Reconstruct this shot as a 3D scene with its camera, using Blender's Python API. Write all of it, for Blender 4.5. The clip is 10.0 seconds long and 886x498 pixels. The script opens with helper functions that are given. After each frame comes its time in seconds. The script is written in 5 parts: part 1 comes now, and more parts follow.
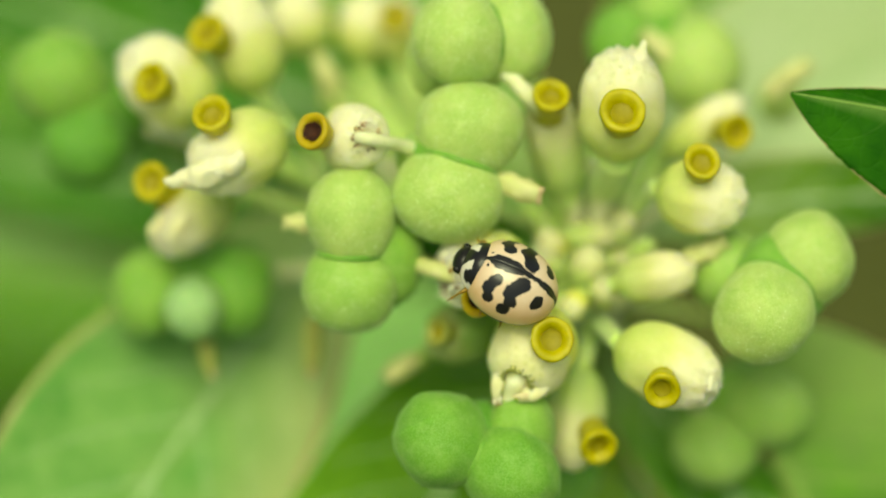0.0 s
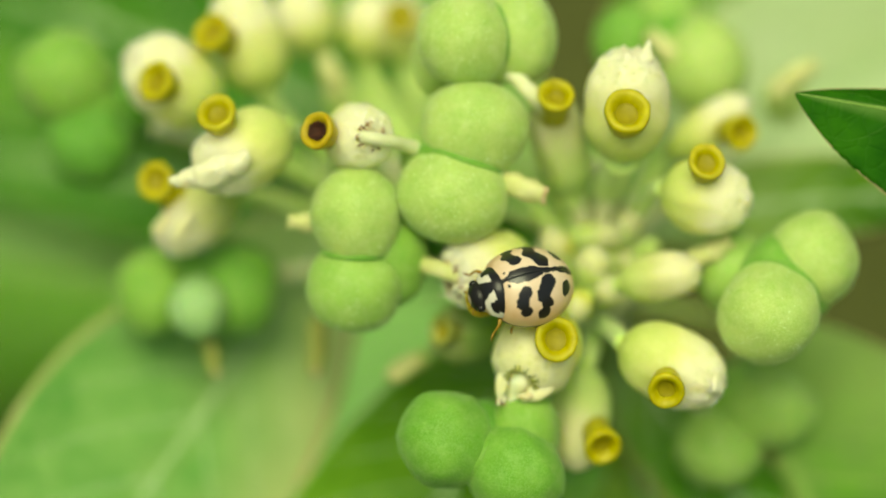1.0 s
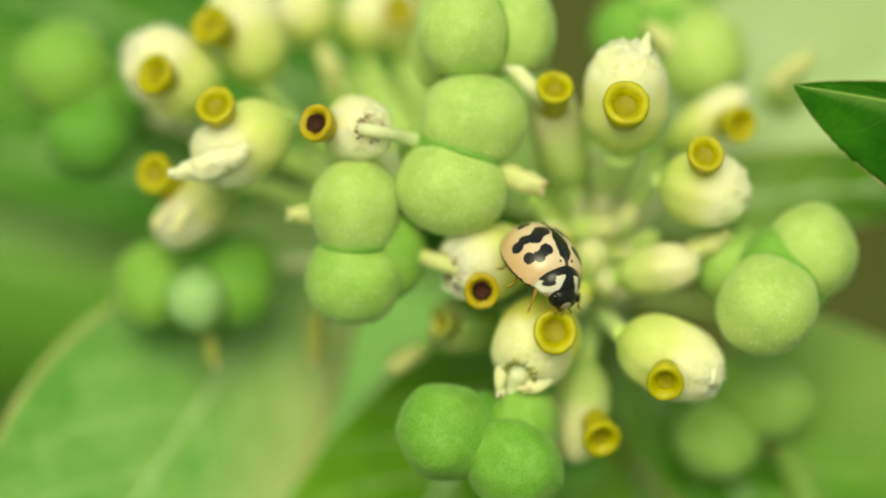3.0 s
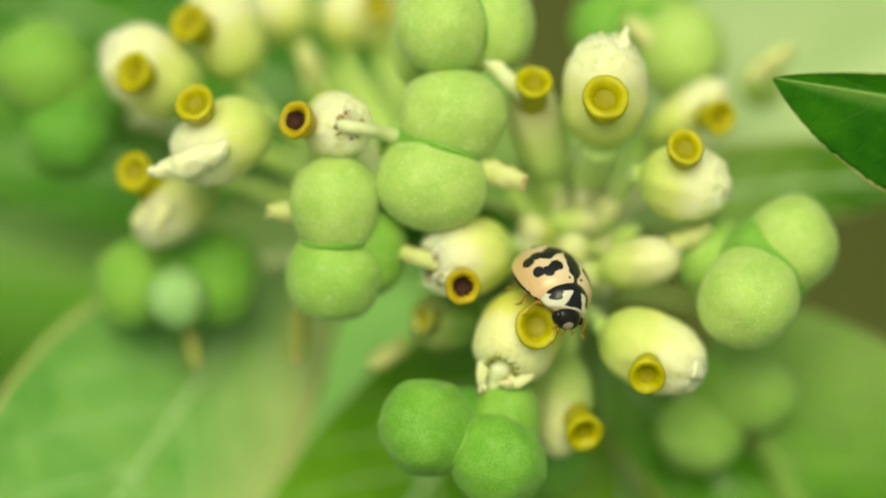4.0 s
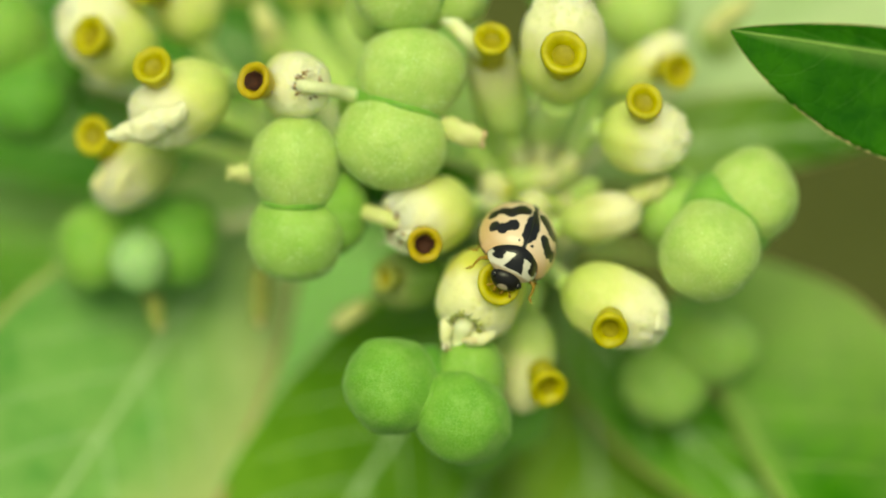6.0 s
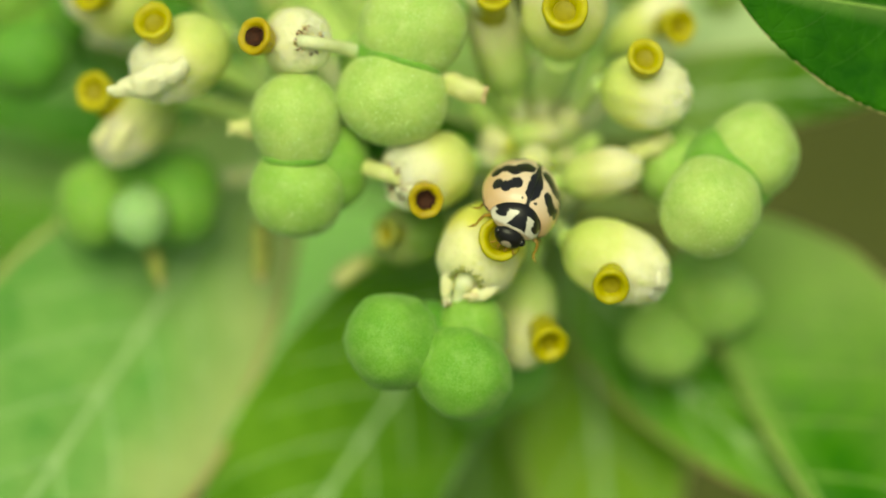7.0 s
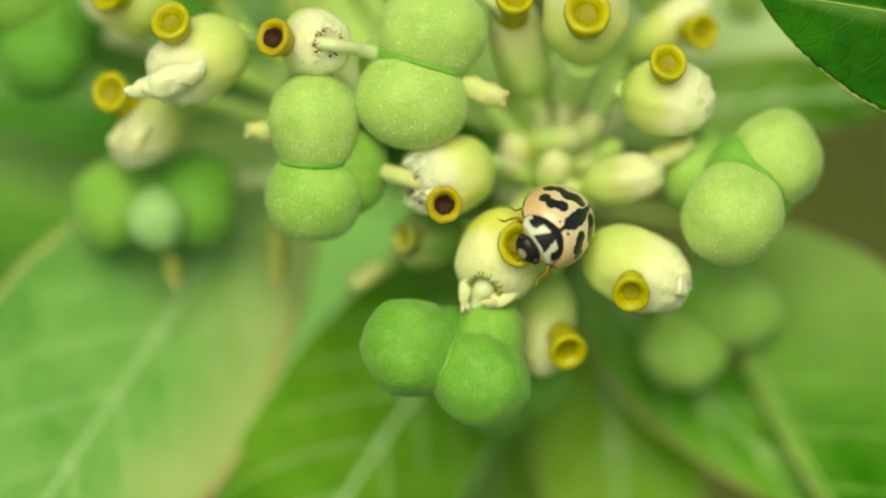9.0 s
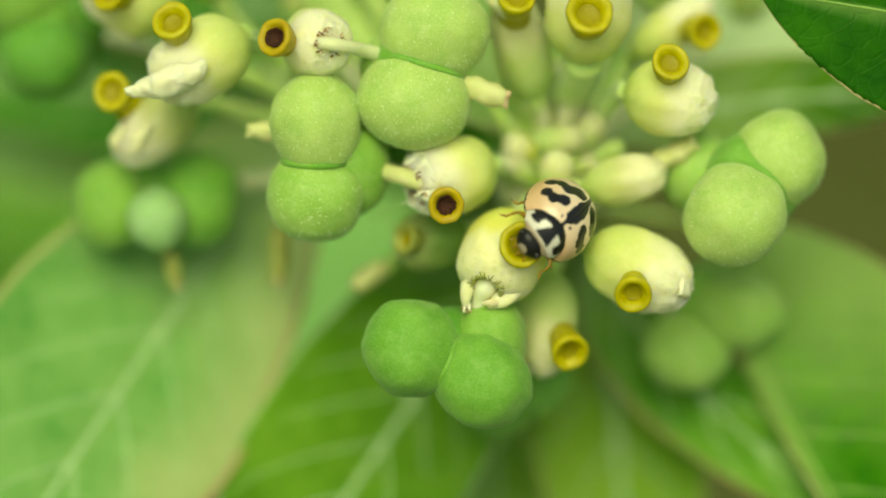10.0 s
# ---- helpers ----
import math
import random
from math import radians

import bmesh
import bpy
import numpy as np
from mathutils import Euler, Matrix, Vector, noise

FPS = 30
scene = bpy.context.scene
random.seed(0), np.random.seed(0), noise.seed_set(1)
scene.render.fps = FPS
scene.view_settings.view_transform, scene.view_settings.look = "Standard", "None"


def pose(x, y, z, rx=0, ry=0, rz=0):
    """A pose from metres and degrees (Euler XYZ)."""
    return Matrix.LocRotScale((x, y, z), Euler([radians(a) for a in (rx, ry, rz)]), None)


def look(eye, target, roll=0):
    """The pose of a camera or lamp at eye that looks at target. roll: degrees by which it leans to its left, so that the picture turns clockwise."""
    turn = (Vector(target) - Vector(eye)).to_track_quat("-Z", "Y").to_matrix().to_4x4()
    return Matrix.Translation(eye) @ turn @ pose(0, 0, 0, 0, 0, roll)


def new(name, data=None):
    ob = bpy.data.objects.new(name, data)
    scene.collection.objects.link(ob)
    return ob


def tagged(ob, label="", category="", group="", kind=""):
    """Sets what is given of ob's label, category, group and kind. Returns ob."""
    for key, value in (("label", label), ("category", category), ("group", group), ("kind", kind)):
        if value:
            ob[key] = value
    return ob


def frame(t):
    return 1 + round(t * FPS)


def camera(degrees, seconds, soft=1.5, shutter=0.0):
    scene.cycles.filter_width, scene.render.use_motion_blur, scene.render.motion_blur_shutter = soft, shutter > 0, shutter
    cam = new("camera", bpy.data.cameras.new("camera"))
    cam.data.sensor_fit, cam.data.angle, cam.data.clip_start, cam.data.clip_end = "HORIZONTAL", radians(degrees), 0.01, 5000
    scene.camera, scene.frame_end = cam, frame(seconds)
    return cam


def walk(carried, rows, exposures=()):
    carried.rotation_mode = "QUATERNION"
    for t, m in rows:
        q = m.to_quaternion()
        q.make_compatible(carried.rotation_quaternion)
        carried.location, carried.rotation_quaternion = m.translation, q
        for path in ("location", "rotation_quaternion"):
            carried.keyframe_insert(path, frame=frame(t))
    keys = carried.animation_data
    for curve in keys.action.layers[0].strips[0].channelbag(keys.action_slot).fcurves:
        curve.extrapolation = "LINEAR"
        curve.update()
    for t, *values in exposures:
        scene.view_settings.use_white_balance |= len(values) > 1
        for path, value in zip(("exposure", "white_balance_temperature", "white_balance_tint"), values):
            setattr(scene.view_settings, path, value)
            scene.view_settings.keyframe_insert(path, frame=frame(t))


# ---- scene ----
MM = 0.001
# The frame of the flower head: x across, y up the slope, z along the axis of the umbel, in millimetres.
UMBEL = pose(0, 0, 0.32, 40, 0, 0)
FOOT = Vector((0.012, 0.13, 0.0))


def place(x, y, z):
    """A point of the flower head's frame, in the world."""
    return UMBEL @ (Vector((x, y, z)) * MM)


# ---- camera ----
cam = camera(20.22, 10.0, soft=1.85)
cam.data.dof.use_dof = True
cam.data.dof.focus_distance = 0.0993
cam.data.dof.aperture_fstop = 11.8
EYE = place(0, 0, 100)
AIM = (
    (0, 0.000, 0.000),
    (0.2, -0.159, 0.000),
    (0.5, -0.375, -0.159),
    (0.8, -0.386, -0.091),
    (1, -0.182, -0.011),
    (1.2, -0.307, 0.159),
    (1.5, -0.557, 0.205),
    (1.8, -0.955, -0.080),
    (2, -0.955, -0.125),
    (2.2, -0.841, -0.182),
    (2.5, -0.523, -0.080),
    (2.7, -0.295, -0.182),
    (3.8, 0.182, -0.409),
    (4, 0.636, -0.500),
    (4.2, 0.875, -1.091),
    (4.5, 1.068, -1.091),
    (4.8, 0.750, -0.784),
    (5, 0.955, -0.955),
    (5.2, 1.261, -1.045),
    (5.5, 1.364, -1.125),
    (5.8, 1.818, -1.602),
    (6, 2.159, -2.216),
    (6.2, 2.432, -2.727),
    (7.3, 1.977, -4.114),
    (7.5, 1.955, -4.000),
    (7.8, 1.750, -3.909),
    (8, 1.727, -3.909),
    (8.2, 1.659, -3.932),
    (8.5, 1.955, -3.841),
    (8.8, 1.523, -3.750),
    (9, 1.341, -3.773),
    (9.2, 1.182, -3.932),
    (9.5, 1.432, -3.909),
    (9.8, 1.455, -3.818),
    (10, 1.273, -3.750),
)
# Millimetres by which the camera leans in towards the flower head near the end.
LEAN = ((0, 0.0), (7.3, 0.0), (8, 0.5), (8.5, 0.9), (9, 1.1), (10, 1.3))


def lean(t):
    """The lean at a time, between its rows."""
    return float(np.interp(t, [a for a, b in LEAN], [b for a, b in LEAN]))


def view(t, x, y):
    target = place(x, y, 0)
    return look(EYE + (target - EYE).normalized() * lean(t) * MM, target)


walk(cam, [(t, view(t, x, y)) for t, x, y in AIM], exposures=((0, 0.0, 8800, -24), (10, -0.04, 8800, -27)))

# ---- light ----
SUN_DIR = Vector((-0.08, -0.25, 0.96)).normalized()
world = bpy.data.worlds.new("sky")
scene.world = world
world.use_nodes = True
_n, _l = world.node_tree.nodes, world.node_tree.links
_sky = _n.new("ShaderNodeTexSky")
_sky.sky_type = "NISHITA"
_sky.sun_disc = False
_sky.sun_elevation = math.asin(SUN_DIR.z)
_sky.sun_rotation = math.atan2(SUN_DIR.x, SUN_DIR.y)
_sky.air_density, _sky.dust_density, _sky.ozone_density = 1.0, 4.0, 1.0
_bg = _n["Background"]
_bg.inputs["Strength"].default_value = 0.12
_l.new(_sky.outputs["Color"], _bg.inputs["Color"])
sun = new("sun", bpy.data.lights.new("sun", "SUN"))
sun.data.energy = 2.35
sun.data.angle = radians(38)
sun.data.color = (1.0, 0.96, 0.88)
sun.matrix_world = look(SUN_DIR * 3, (0, 0, 0))


# ---- materials ----
class Nodes:
    """A small writer of node trees."""

    def __init__(self, name):
        self.mat = bpy.data.materials.new(name)
        self.mat.use_nodes = True
        self.tree = self.mat.node_tree
        self.bsdf = self.tree.nodes["Principled BSDF"]
        self.out = self.tree.nodes["Material Output"]

    def add(self, kind, **inputs):
        node = self.tree.nodes.new("ShaderNode" + kind)
        for key, value in inputs.items():
            self.put(node.inputs[key.replace("_", " ")], value)
        return node

    def put(self, socket, value):
        if isinstance(value, bpy.types.NodeSocket):
            self.tree.links.new(value, socket)
        else:
            socket.default_value = value

    def math(self, op, a, b=0.0, c=0.0, clamp=False):
        node = self.tree.nodes.new("ShaderNodeMath")
        node.operation, node.use_clamp = op, clamp
        for socket, value in zip(node.inputs, (a, b, c)):
            self.put(socket, value)
        return node.outputs[0]

    def vmath(self, op, a, b=(0, 0, 0), scale=None):
        node = self.tree.nodes.new("ShaderNodeVectorMath")
        node.operation = op
        self.put(node.inputs[0], a)
        self.put(node.inputs[1], b)
        if scale is not None:
            node.inputs["Scale"].default_value = scale
        return node.outputs["Value"] if op in ("DISTANCE", "LENGTH", "DOT_PRODUCT") else node.outputs["Vector"]

    def mm(self, local=True):
        """The place on the thing in millimetres, shifted at random from piece to piece."""
        co = self.add("TexCoord").outputs["Object"]
        co = self.vmath("SCALE", co, scale=1000.0)
        if local:
            shift = self.math("MULTIPLY", self.add("ObjectInfo").outputs["Random"], 60.0)
            co = self.vmath("ADD", co, self.add("CombineXYZ", X=shift, Y=shift).outputs[0])
        return co

    def noise(self, co, size, detail=4.0, rough=0.55, skew=0.0):
        node = self.add("TexNoise", Vector=co, Scale=1.0 / size, Detail=detail, Roughness=rough, Distortion=skew)
        return node.outputs["Fac"]

    def ramp(self, fac, *stops):
        node = self.add("ValToRGB", Fac=fac)
        els = node.color_ramp.elements
        while len(els) < len(stops):
            els.new(0.5)
        for el, (at, col) in zip(els, stops):
            el.position, el.color = at, (*col, 1) if len(col) == 3 else col
        return node.outputs["Color"]

    def mix(self, fac, a, b, mode="MIX"):
        node = self.tree.nodes.new("ShaderNodeMix")
        node.data_type, node.blend_type = "RGBA", mode
        self.put(node.inputs["Factor"], fac)
        for socket, value in ((node.inputs[6], a), (node.inputs[7], b)):
            self.put(socket, (*value, 1) if isinstance(value, tuple) and len(value) == 3 else value)
        return node.outputs[2]

    def bump(self, height, strength, size):
        node = self.add("Bump", Height=height, Strength=strength, Distance=size * MM)
        return node.outputs["Normal"]

    def set(self, **inputs):
        for key, value in inputs.items():
            self.put(self.bsdf.inputs[key.replace("_", " ")], value)
        return self

    def through_light(self, colour, share):
        """Lets part of the light through a thin blade."""
        leafy = self.add("BsdfTranslucent", Color=colour)
        mixer = self.tree.nodes.new("ShaderNodeMixShader")
        mixer.inputs[0].default_value = share
        self.tree.links.new(self.bsdf.outputs[0], mixer.inputs[1])
        self.tree.links.new(leafy.outputs[0], mixer.inputs[2])
        self.tree.links.new(mixer.outputs[0], self.out.inputs["Surface"])
        return self


def fruit_material(name, low, high, bloom):
    n = Nodes(name)
    co = n.mm()
    broad, fine = n.noise(co, 1.6, 3), n.noise(co, 0.07, 3)
    col = n.ramp(broad, (0.3, low), (0.7, high))
    col = n.mix(n.math("MULTIPLY", n.math("SUBTRACT", fine, 0.42, clamp=True), 2.0), col, bloom)
    col = n.mix(n.math("MULTIPLY", n.math("SUBTRACT", n.noise(co, 0.55, 4, 0.65), 0.48, clamp=True), 2.2, clamp=True), col, bloom)
    height = n.math("ADD", n.math("MULTIPLY", fine, 0.8), n.noise(co, 0.24, 2))
    n.set(Base_Color=col, Roughness=0.6, Normal=n.bump(height, 0.5, 0.05), Specular_IOR_Level=0.25,
          Subsurface_Weight=0.35, Subsurface_Radius=(0.9, 1.4, 0.3), Subsurface_Scale=0.5 * MM,
          Sheen_Weight=0.20, Sheen_Roughness=0.45, Sheen_Tint=(0.85, 1.0, 0.70, 1))
    return n.mat


def plain_material(name, low, high, size, roughness=0.5, fine=0.06, strength=0.3, soft=0.0, sheen=0.0, fade=0.6):
    """A plain tissue with broad and fine mottling and relief."""
    n = Nodes(name)
    co = n.mm()
    broad, small = n.noise(co, size, 4), n.noise(co, fine, 3)
    col = n.ramp(broad, (0.3, low), (0.7, high))
    col = n.mix(n.math("MULTIPLY", n.math("SUBTRACT", small, 0.5, clamp=True), 1.0), col, tuple(c * fade for c in low))
    n.set(Base_Color=col, Roughness=roughness, Normal=n.bump(small, strength, fine * 0.5), Specular_IOR_Level=0.35)
    if soft:
        n.set(Subsurface_Weight=soft, Subsurface_Radius=(1.2, 1.0, 0.45), Subsurface_Scale=0.6 * MM)
    if sheen:
        n.set(Sheen_Weight=sheen)
    return n.mat


def cup_material(name, base, belly, mouth):
    """Flower cup: green-yellow at its base, whitish and pitted towards the torn mouth; runs along the second texture axis."""
    n = Nodes(name)
    co = n.mm()
    uv = n.add("SeparateXYZ", Vector=n.add("TexCoord").outputs["UV"])
    along = n.math("ADD", uv.outputs["Y"], n.math("MULTIPLY", n.math("SUBTRACT", n.noise(co, 0.9, 4), 0.5), 0.40))
    col = n.ramp(along, (0.05, base), (0.50, belly), (0.72, mouth), (1.0, tuple(min(0.92, c * 1.03 + 0.02) for c in mouth)))
    grain = n.noise(co, 0.22, 4, 0.7)
    col = n.mix(n.math("MULTIPLY", n.math("SUBTRACT", grain, 0.5, clamp=True), 0.7, clamp=True), col, tuple(min(0.95, c * 1.1 + 0.04) for c in mouth))
    torn = n.ramp(along, (0.70, (0, 0, 0)), (0.88, (1, 1, 1)))
    cells = n.add("TexVoronoi", Vector=co, Scale=2.6).outputs["Distance"]
    pits = n.math("MULTIPLY", n.math("SUBTRACT", n.math("MULTIPLY", n.noise(co, 0.4, 3), 0.9), n.math("MULTIPLY", cells, 0.9), clamp=True), 2.6, clamp=True)
    pits = n.math("MULTIPLY", pits, torn)
    col = n.mix(n.math("MULTIPLY", pits, 0.4), col, tuple(c * 0.85 for c in belly))
    specks = n.math("MULTIPLY", n.math("SUBTRACT", n.noise(co, 0.10, 2), 0.66, clamp=True), 9.0, clamp=True)
    col = n.mix(n.math("MULTIPLY", specks, n.math("MULTIPLY_ADD", torn, 0.5, 0.25)), col, (0.42, 0.26, 0.07))
    height = n.math("ADD", n.math("SUBTRACT", grain, n.math("MULTIPLY", pits, 1.0)), n.noise(co, 0.06, 3))
    n.set(Base_Color=col, Roughness=0.5, Normal=n.bump(height, 0.34, 0.08), Specular_IOR_Level=0.35,
          Subsurface_Weight=0.85, Subsurface_Radius=(1.1, 1.2, 0.5), Subsurface_Scale=1.2 * MM)
    return n.mat


def leaf_material(name, low, high, tan=0.0, gloss=0.5, share=0.35, pale=0.7, shine=0.15, base_to=0.34, stripe=3.0, base_tint=(0.52, 0.64, 0.26), net_share=0.16):
    """Leaf blade with a net of small veins, paler along the midrib, browned towards one margin."""
    n = Nodes(name)
    co = n.mm()
    uv = n.add("SeparateXYZ", Vector=n.add("TexCoord").outputs["UV"])
    across = n.math("ABSOLUTE", n.math("SUBTRACT", uv.outputs["X"], 0.5))
    broad, mid = n.noise(co, 5.0, 4), n.noise(co, 1.1, 4)
    col = n.ramp(n.math("MULTIPLY_ADD", mid, 0.45, n.math("MULTIPLY", broad, 0.55)), (0.38, low), (0.60, high))
    cells = n.add("TexVoronoi", Vector=co, Scale=1.4)
    cells.feature = "DISTANCE_TO_EDGE"
    net = n.math("SUBTRACT", 1.0, n.math("MULTIPLY", cells.outputs["Distance"], 9.0, clamp=True))
    col = n.mix(n.math("MULTIPLY", net, net_share), col, tuple(min(1, c * 1.5 + 0.03) for c in high))
    if tan:
        edge = n.math("ADD", n.math("SUBTRACT", 1.0, uv.outputs["X"]), n.math("MULTIPLY", n.math("SUBTRACT", broad, 0.5), 0.5))
        col = n.mix(n.math("MULTIPLY", n.ramp(edge, (0.60, (0, 0, 0)), (0.98, (1, 1, 1))), tan), col, (0.72, 0.67, 0.33))
    col = n.mix(n.math("MULTIPLY", n.math("SUBTRACT", 0.10, across, clamp=True), stripe), col, (0.36, 0.50, 0.16))
    # Paler towards the base; leaves under fruits use it to offset their shade.
    from_base = n.math("ADD", uv.outputs["Y"], n.math("MULTIPLY", n.math("SUBTRACT", mid, 0.5), 0.15))
    col = n.mix(n.math("MULTIPLY", n.ramp(from_base, (0.06, (1, 1, 1)), (base_to, (0, 0, 0))), pale), col, base_tint)
    height = n.math("ADD", n.math("MULTIPLY", net, -0.5), n.math("MULTIPLY", mid, 0.8))
    n.set(Base_Color=col, Roughness=gloss, Normal=n.bump(height, 0.4, 0.15), Specular_IOR_Level=shine)
    n.through_light(n.mix(0.5, col, high), share)
    return n.mat


def gland_material(name, low, high):
    n = Nodes(name)
    co = n.mm()
    col = n.ramp(n.noise(co, 0.5, 4), (0.3, low), (0.7, high))
    n.set(Base_Color=col, Roughness=0.45, Normal=n.bump(n.noise(co, 0.1, 3), 0.25, 0.04), Specular_IOR_Level=0.35,
          Subsurface_Weight=0.5, Subsurface_Radius=(1.0, 0.8, 0.1), Subsurface_Scale=0.3 * MM)
    return n.mat


# Black marks of one wing case: centre and radius in millimetres.
MARKS = (
    (0.73, 0.09, 0.24), (0.90, 0.19, 0.22), (1.05, 0.27, 0.24), (1.34, 0.11, 0.23),
    (0.48, -0.92, 0.32), (0.72, -0.78, 0.28), (0.95, -0.63, 0.29), (1.23, -0.77, 0.25), (1.48, -0.66, 0.26),
    (0.68, -1.80, 0.23), (0.84, -1.72, 0.21), (0.30, 0.66, 0.045),
)
CASE = (1.67, 2.04, 1.58, -0.54)  # half-width, half-length, height and middle of the wing cases


def case_height(x, y):
    return CASE[2] * math.sqrt(max(0.0, 1 - (x / CASE[0]) ** 2 - ((y - CASE[3]) / CASE[1]) ** 2))


def shell_material():
    """Wing case: cream flushed with orange, black marks and a black seam."""
    n = Nodes("wing_case")
    raw = n.mm(local=False)
    wob = n.add("TexNoise", Vector=raw, Scale=4.0, Detail=2.0).outputs["Color"]
    co = n.vmath("ADD", raw, n.vmath("SCALE", n.vmath("SUBTRACT", wob, (0.5, 0.5, 0.5)), scale=0.20))
    parts = n.add("SeparateXYZ", Vector=co)
    side = n.math("ABSOLUTE", parts.outputs["X"])
    flat = n.add("CombineXYZ", X=side, Y=parts.outputs["Y"], Z=parts.outputs["Z"]).outputs[0]
    near = None
    for x, y, r in MARKS:
        d = n.math("SUBTRACT", n.vmath("DISTANCE", flat, (x, y, case_height(x, y))), r)
        near = d if near is None else n.math("MINIMUM", near, d)
    y01 = n.math("MULTIPLY_ADD", parts.outputs["Y"], 1 / 3.9, 2.42 / 3.9)
    width = n.ramp(y01, (0.000, (0.09,) * 3), (0.108, (0.14,) * 3), (0.262, (0.09,) * 3), (0.415, (0.1,) * 3), (0.492, (0.25,) * 3), (0.621, (0.3,) * 3), (0.723, (0.26,) * 3), (0.790, (0.08,) * 3), (0.851, (0.1,) * 3))
    near = n.math("MINIMUM", near, n.math("SUBTRACT", side, width))
    rim = n.math("ADD", parts.outputs["Z"], 0.06)
    near = n.math("MINIMUM", near, rim)
    black = n.math("SUBTRACT", 0.5, n.math("MULTIPLY", n.math("SUBTRACT", near, 0.02), 28.0), clamp=True)
    low = n.math("MULTIPLY", n.math("SUBTRACT", 1.5, parts.outputs["Z"], clamp=True), 0.75, clamp=True)
    cream = n.mix(n.math("ADD", low, n.math("MULTIPLY", n.math("SUBTRACT", n.noise(raw, 0.5, 3), 0.5), 0.5), clamp=True),
                  (0.79, 0.60, 0.45), (0.64, 0.37, 0.17))
    col = n.mix(black, cream, (0.010, 0.008, 0.010))
    n.set(Base_Color=col, Roughness=0.28, Specular_IOR_Level=0.45, Coat_Weight=0.2, Coat_Roughness=0.18,
          Normal=n.bump(n.noise(raw, 0.05, 2), 0.12, 0.02))
    return n.mat


def shield_material():
    """Neck shield: white with a black hind band, a black wedge and two side lobes."""
    n = Nodes("neck_shield")
    raw = n.mm(local=False)
    wob = n.add("TexNoise", Vector=raw, Scale=5.0, Detail=2.0).outputs["Color"]
    co = n.vmath("ADD", raw, n.vmath("SCALE", n.vmath("SUBTRACT", wob, (0.5, 0.5, 0.5)), scale=0.10))
    p = n.add("SeparateXYZ", Vector=co)
    side = n.math("ABSOLUTE", p.outputs["X"])
    y = p.outputs["Y"]
    run = n.math("SUBTRACT", y, p.outputs["Z"])
    flat = n.add("CombineXYZ", X=side, Y=run).outputs[0]
    hind = n.math("MAXIMUM", n.math("SUBTRACT", run, n.math("MULTIPLY_ADD", n.math("MULTIPLY", side, side), 0.25, 0.26)), n.math("SUBTRACT", side, 0.98))
    wedge = n.math("MAXIMUM", n.math("SUBTRACT", side, n.math("MULTIPLY_ADD", n.math("SUBTRACT", run, 0.26), 0.26, 0.18)), n.math("SUBTRACT", run, 1.16))
    lobe_hind = n.math("SUBTRACT", n.vmath("DISTANCE", flat, (0.80, 0.44, 0.0)), 0.24)
    lobe_front = n.math("SUBTRACT", n.vmath("DISTANCE", flat, (0.77, 0.74, 0.0)), 0.20)
    near = n.math("MINIMUM", n.math("MINIMUM", hind, wedge), n.math("MINIMUM", lobe_hind, lobe_front))
    black = n.math("SUBTRACT", 0.5, n.math("MULTIPLY", near, 26.0), clamp=True)
    pale = n.mix(n.math("MULTIPLY", n.math("SUBTRACT", run, 1.18), 8.0, clamp=True), (0.70, 0.63, 0.54), (0.38, 0.28, 0.18))
    col = n.mix(black, pale, (0.010, 0.008, 0.010))
    n.set(Base_Color=col, Roughness=0.32, Specular_IOR_Level=0.35, Coat_Weight=0.1, Coat_Roughness=0.15, Normal=n.bump(n.noise(raw, 0.05, 2), 0.12, 0.02))
    return n.mat


def head_material():
    """Head: black with a pale stripe over the brow."""
    n = Nodes("beetle_head")
    raw = n.mm(local=False)
    face = n.math("SUBTRACT", n.vmath("DISTANCE", raw, (0.0, 1.90, -0.14)), 0.22)
    pale = n.math("SUBTRACT", 0.5, n.math("MULTIPLY", face, 24.0), clamp=True)
    col = n.mix(pale, (0.012, 0.010, 0.010), (0.42, 0.32, 0.25))
    n.set(Base_Color=col, Roughness=0.3, Specular_IOR_Level=0.25, Normal=n.bump(n.noise(raw, 0.04, 2), 0.2, 0.02))
    return n.mat


def ground_material():
    """Damp soil under moss and dead grass."""
    n = Nodes("ground_litter")
    co = n.vmath("SCALE", n.add("TexCoord").outputs["Object"], scale=1.0)
    broad, small = n.noise(co, 0.15, 5), n.noise(co, 0.012, 5)
    col = n.ramp(broad, (0.3, (0.058, 0.058, 0.008)), (0.55, (0.064, 0.078, 0.010)), (0.75, (0.056, 0.086, 0.010)))
    col = n.mix(n.math("MULTIPLY", small, 0.4), col, (0.085, 0.080, 0.016))
    n.set(Base_Color=col, Roughness=0.9)
    node = n.add("Bump", Height=small, Strength=0.6, Distance=0.006)
    n.set(Normal=node.outputs["Normal"])
    return n.mat


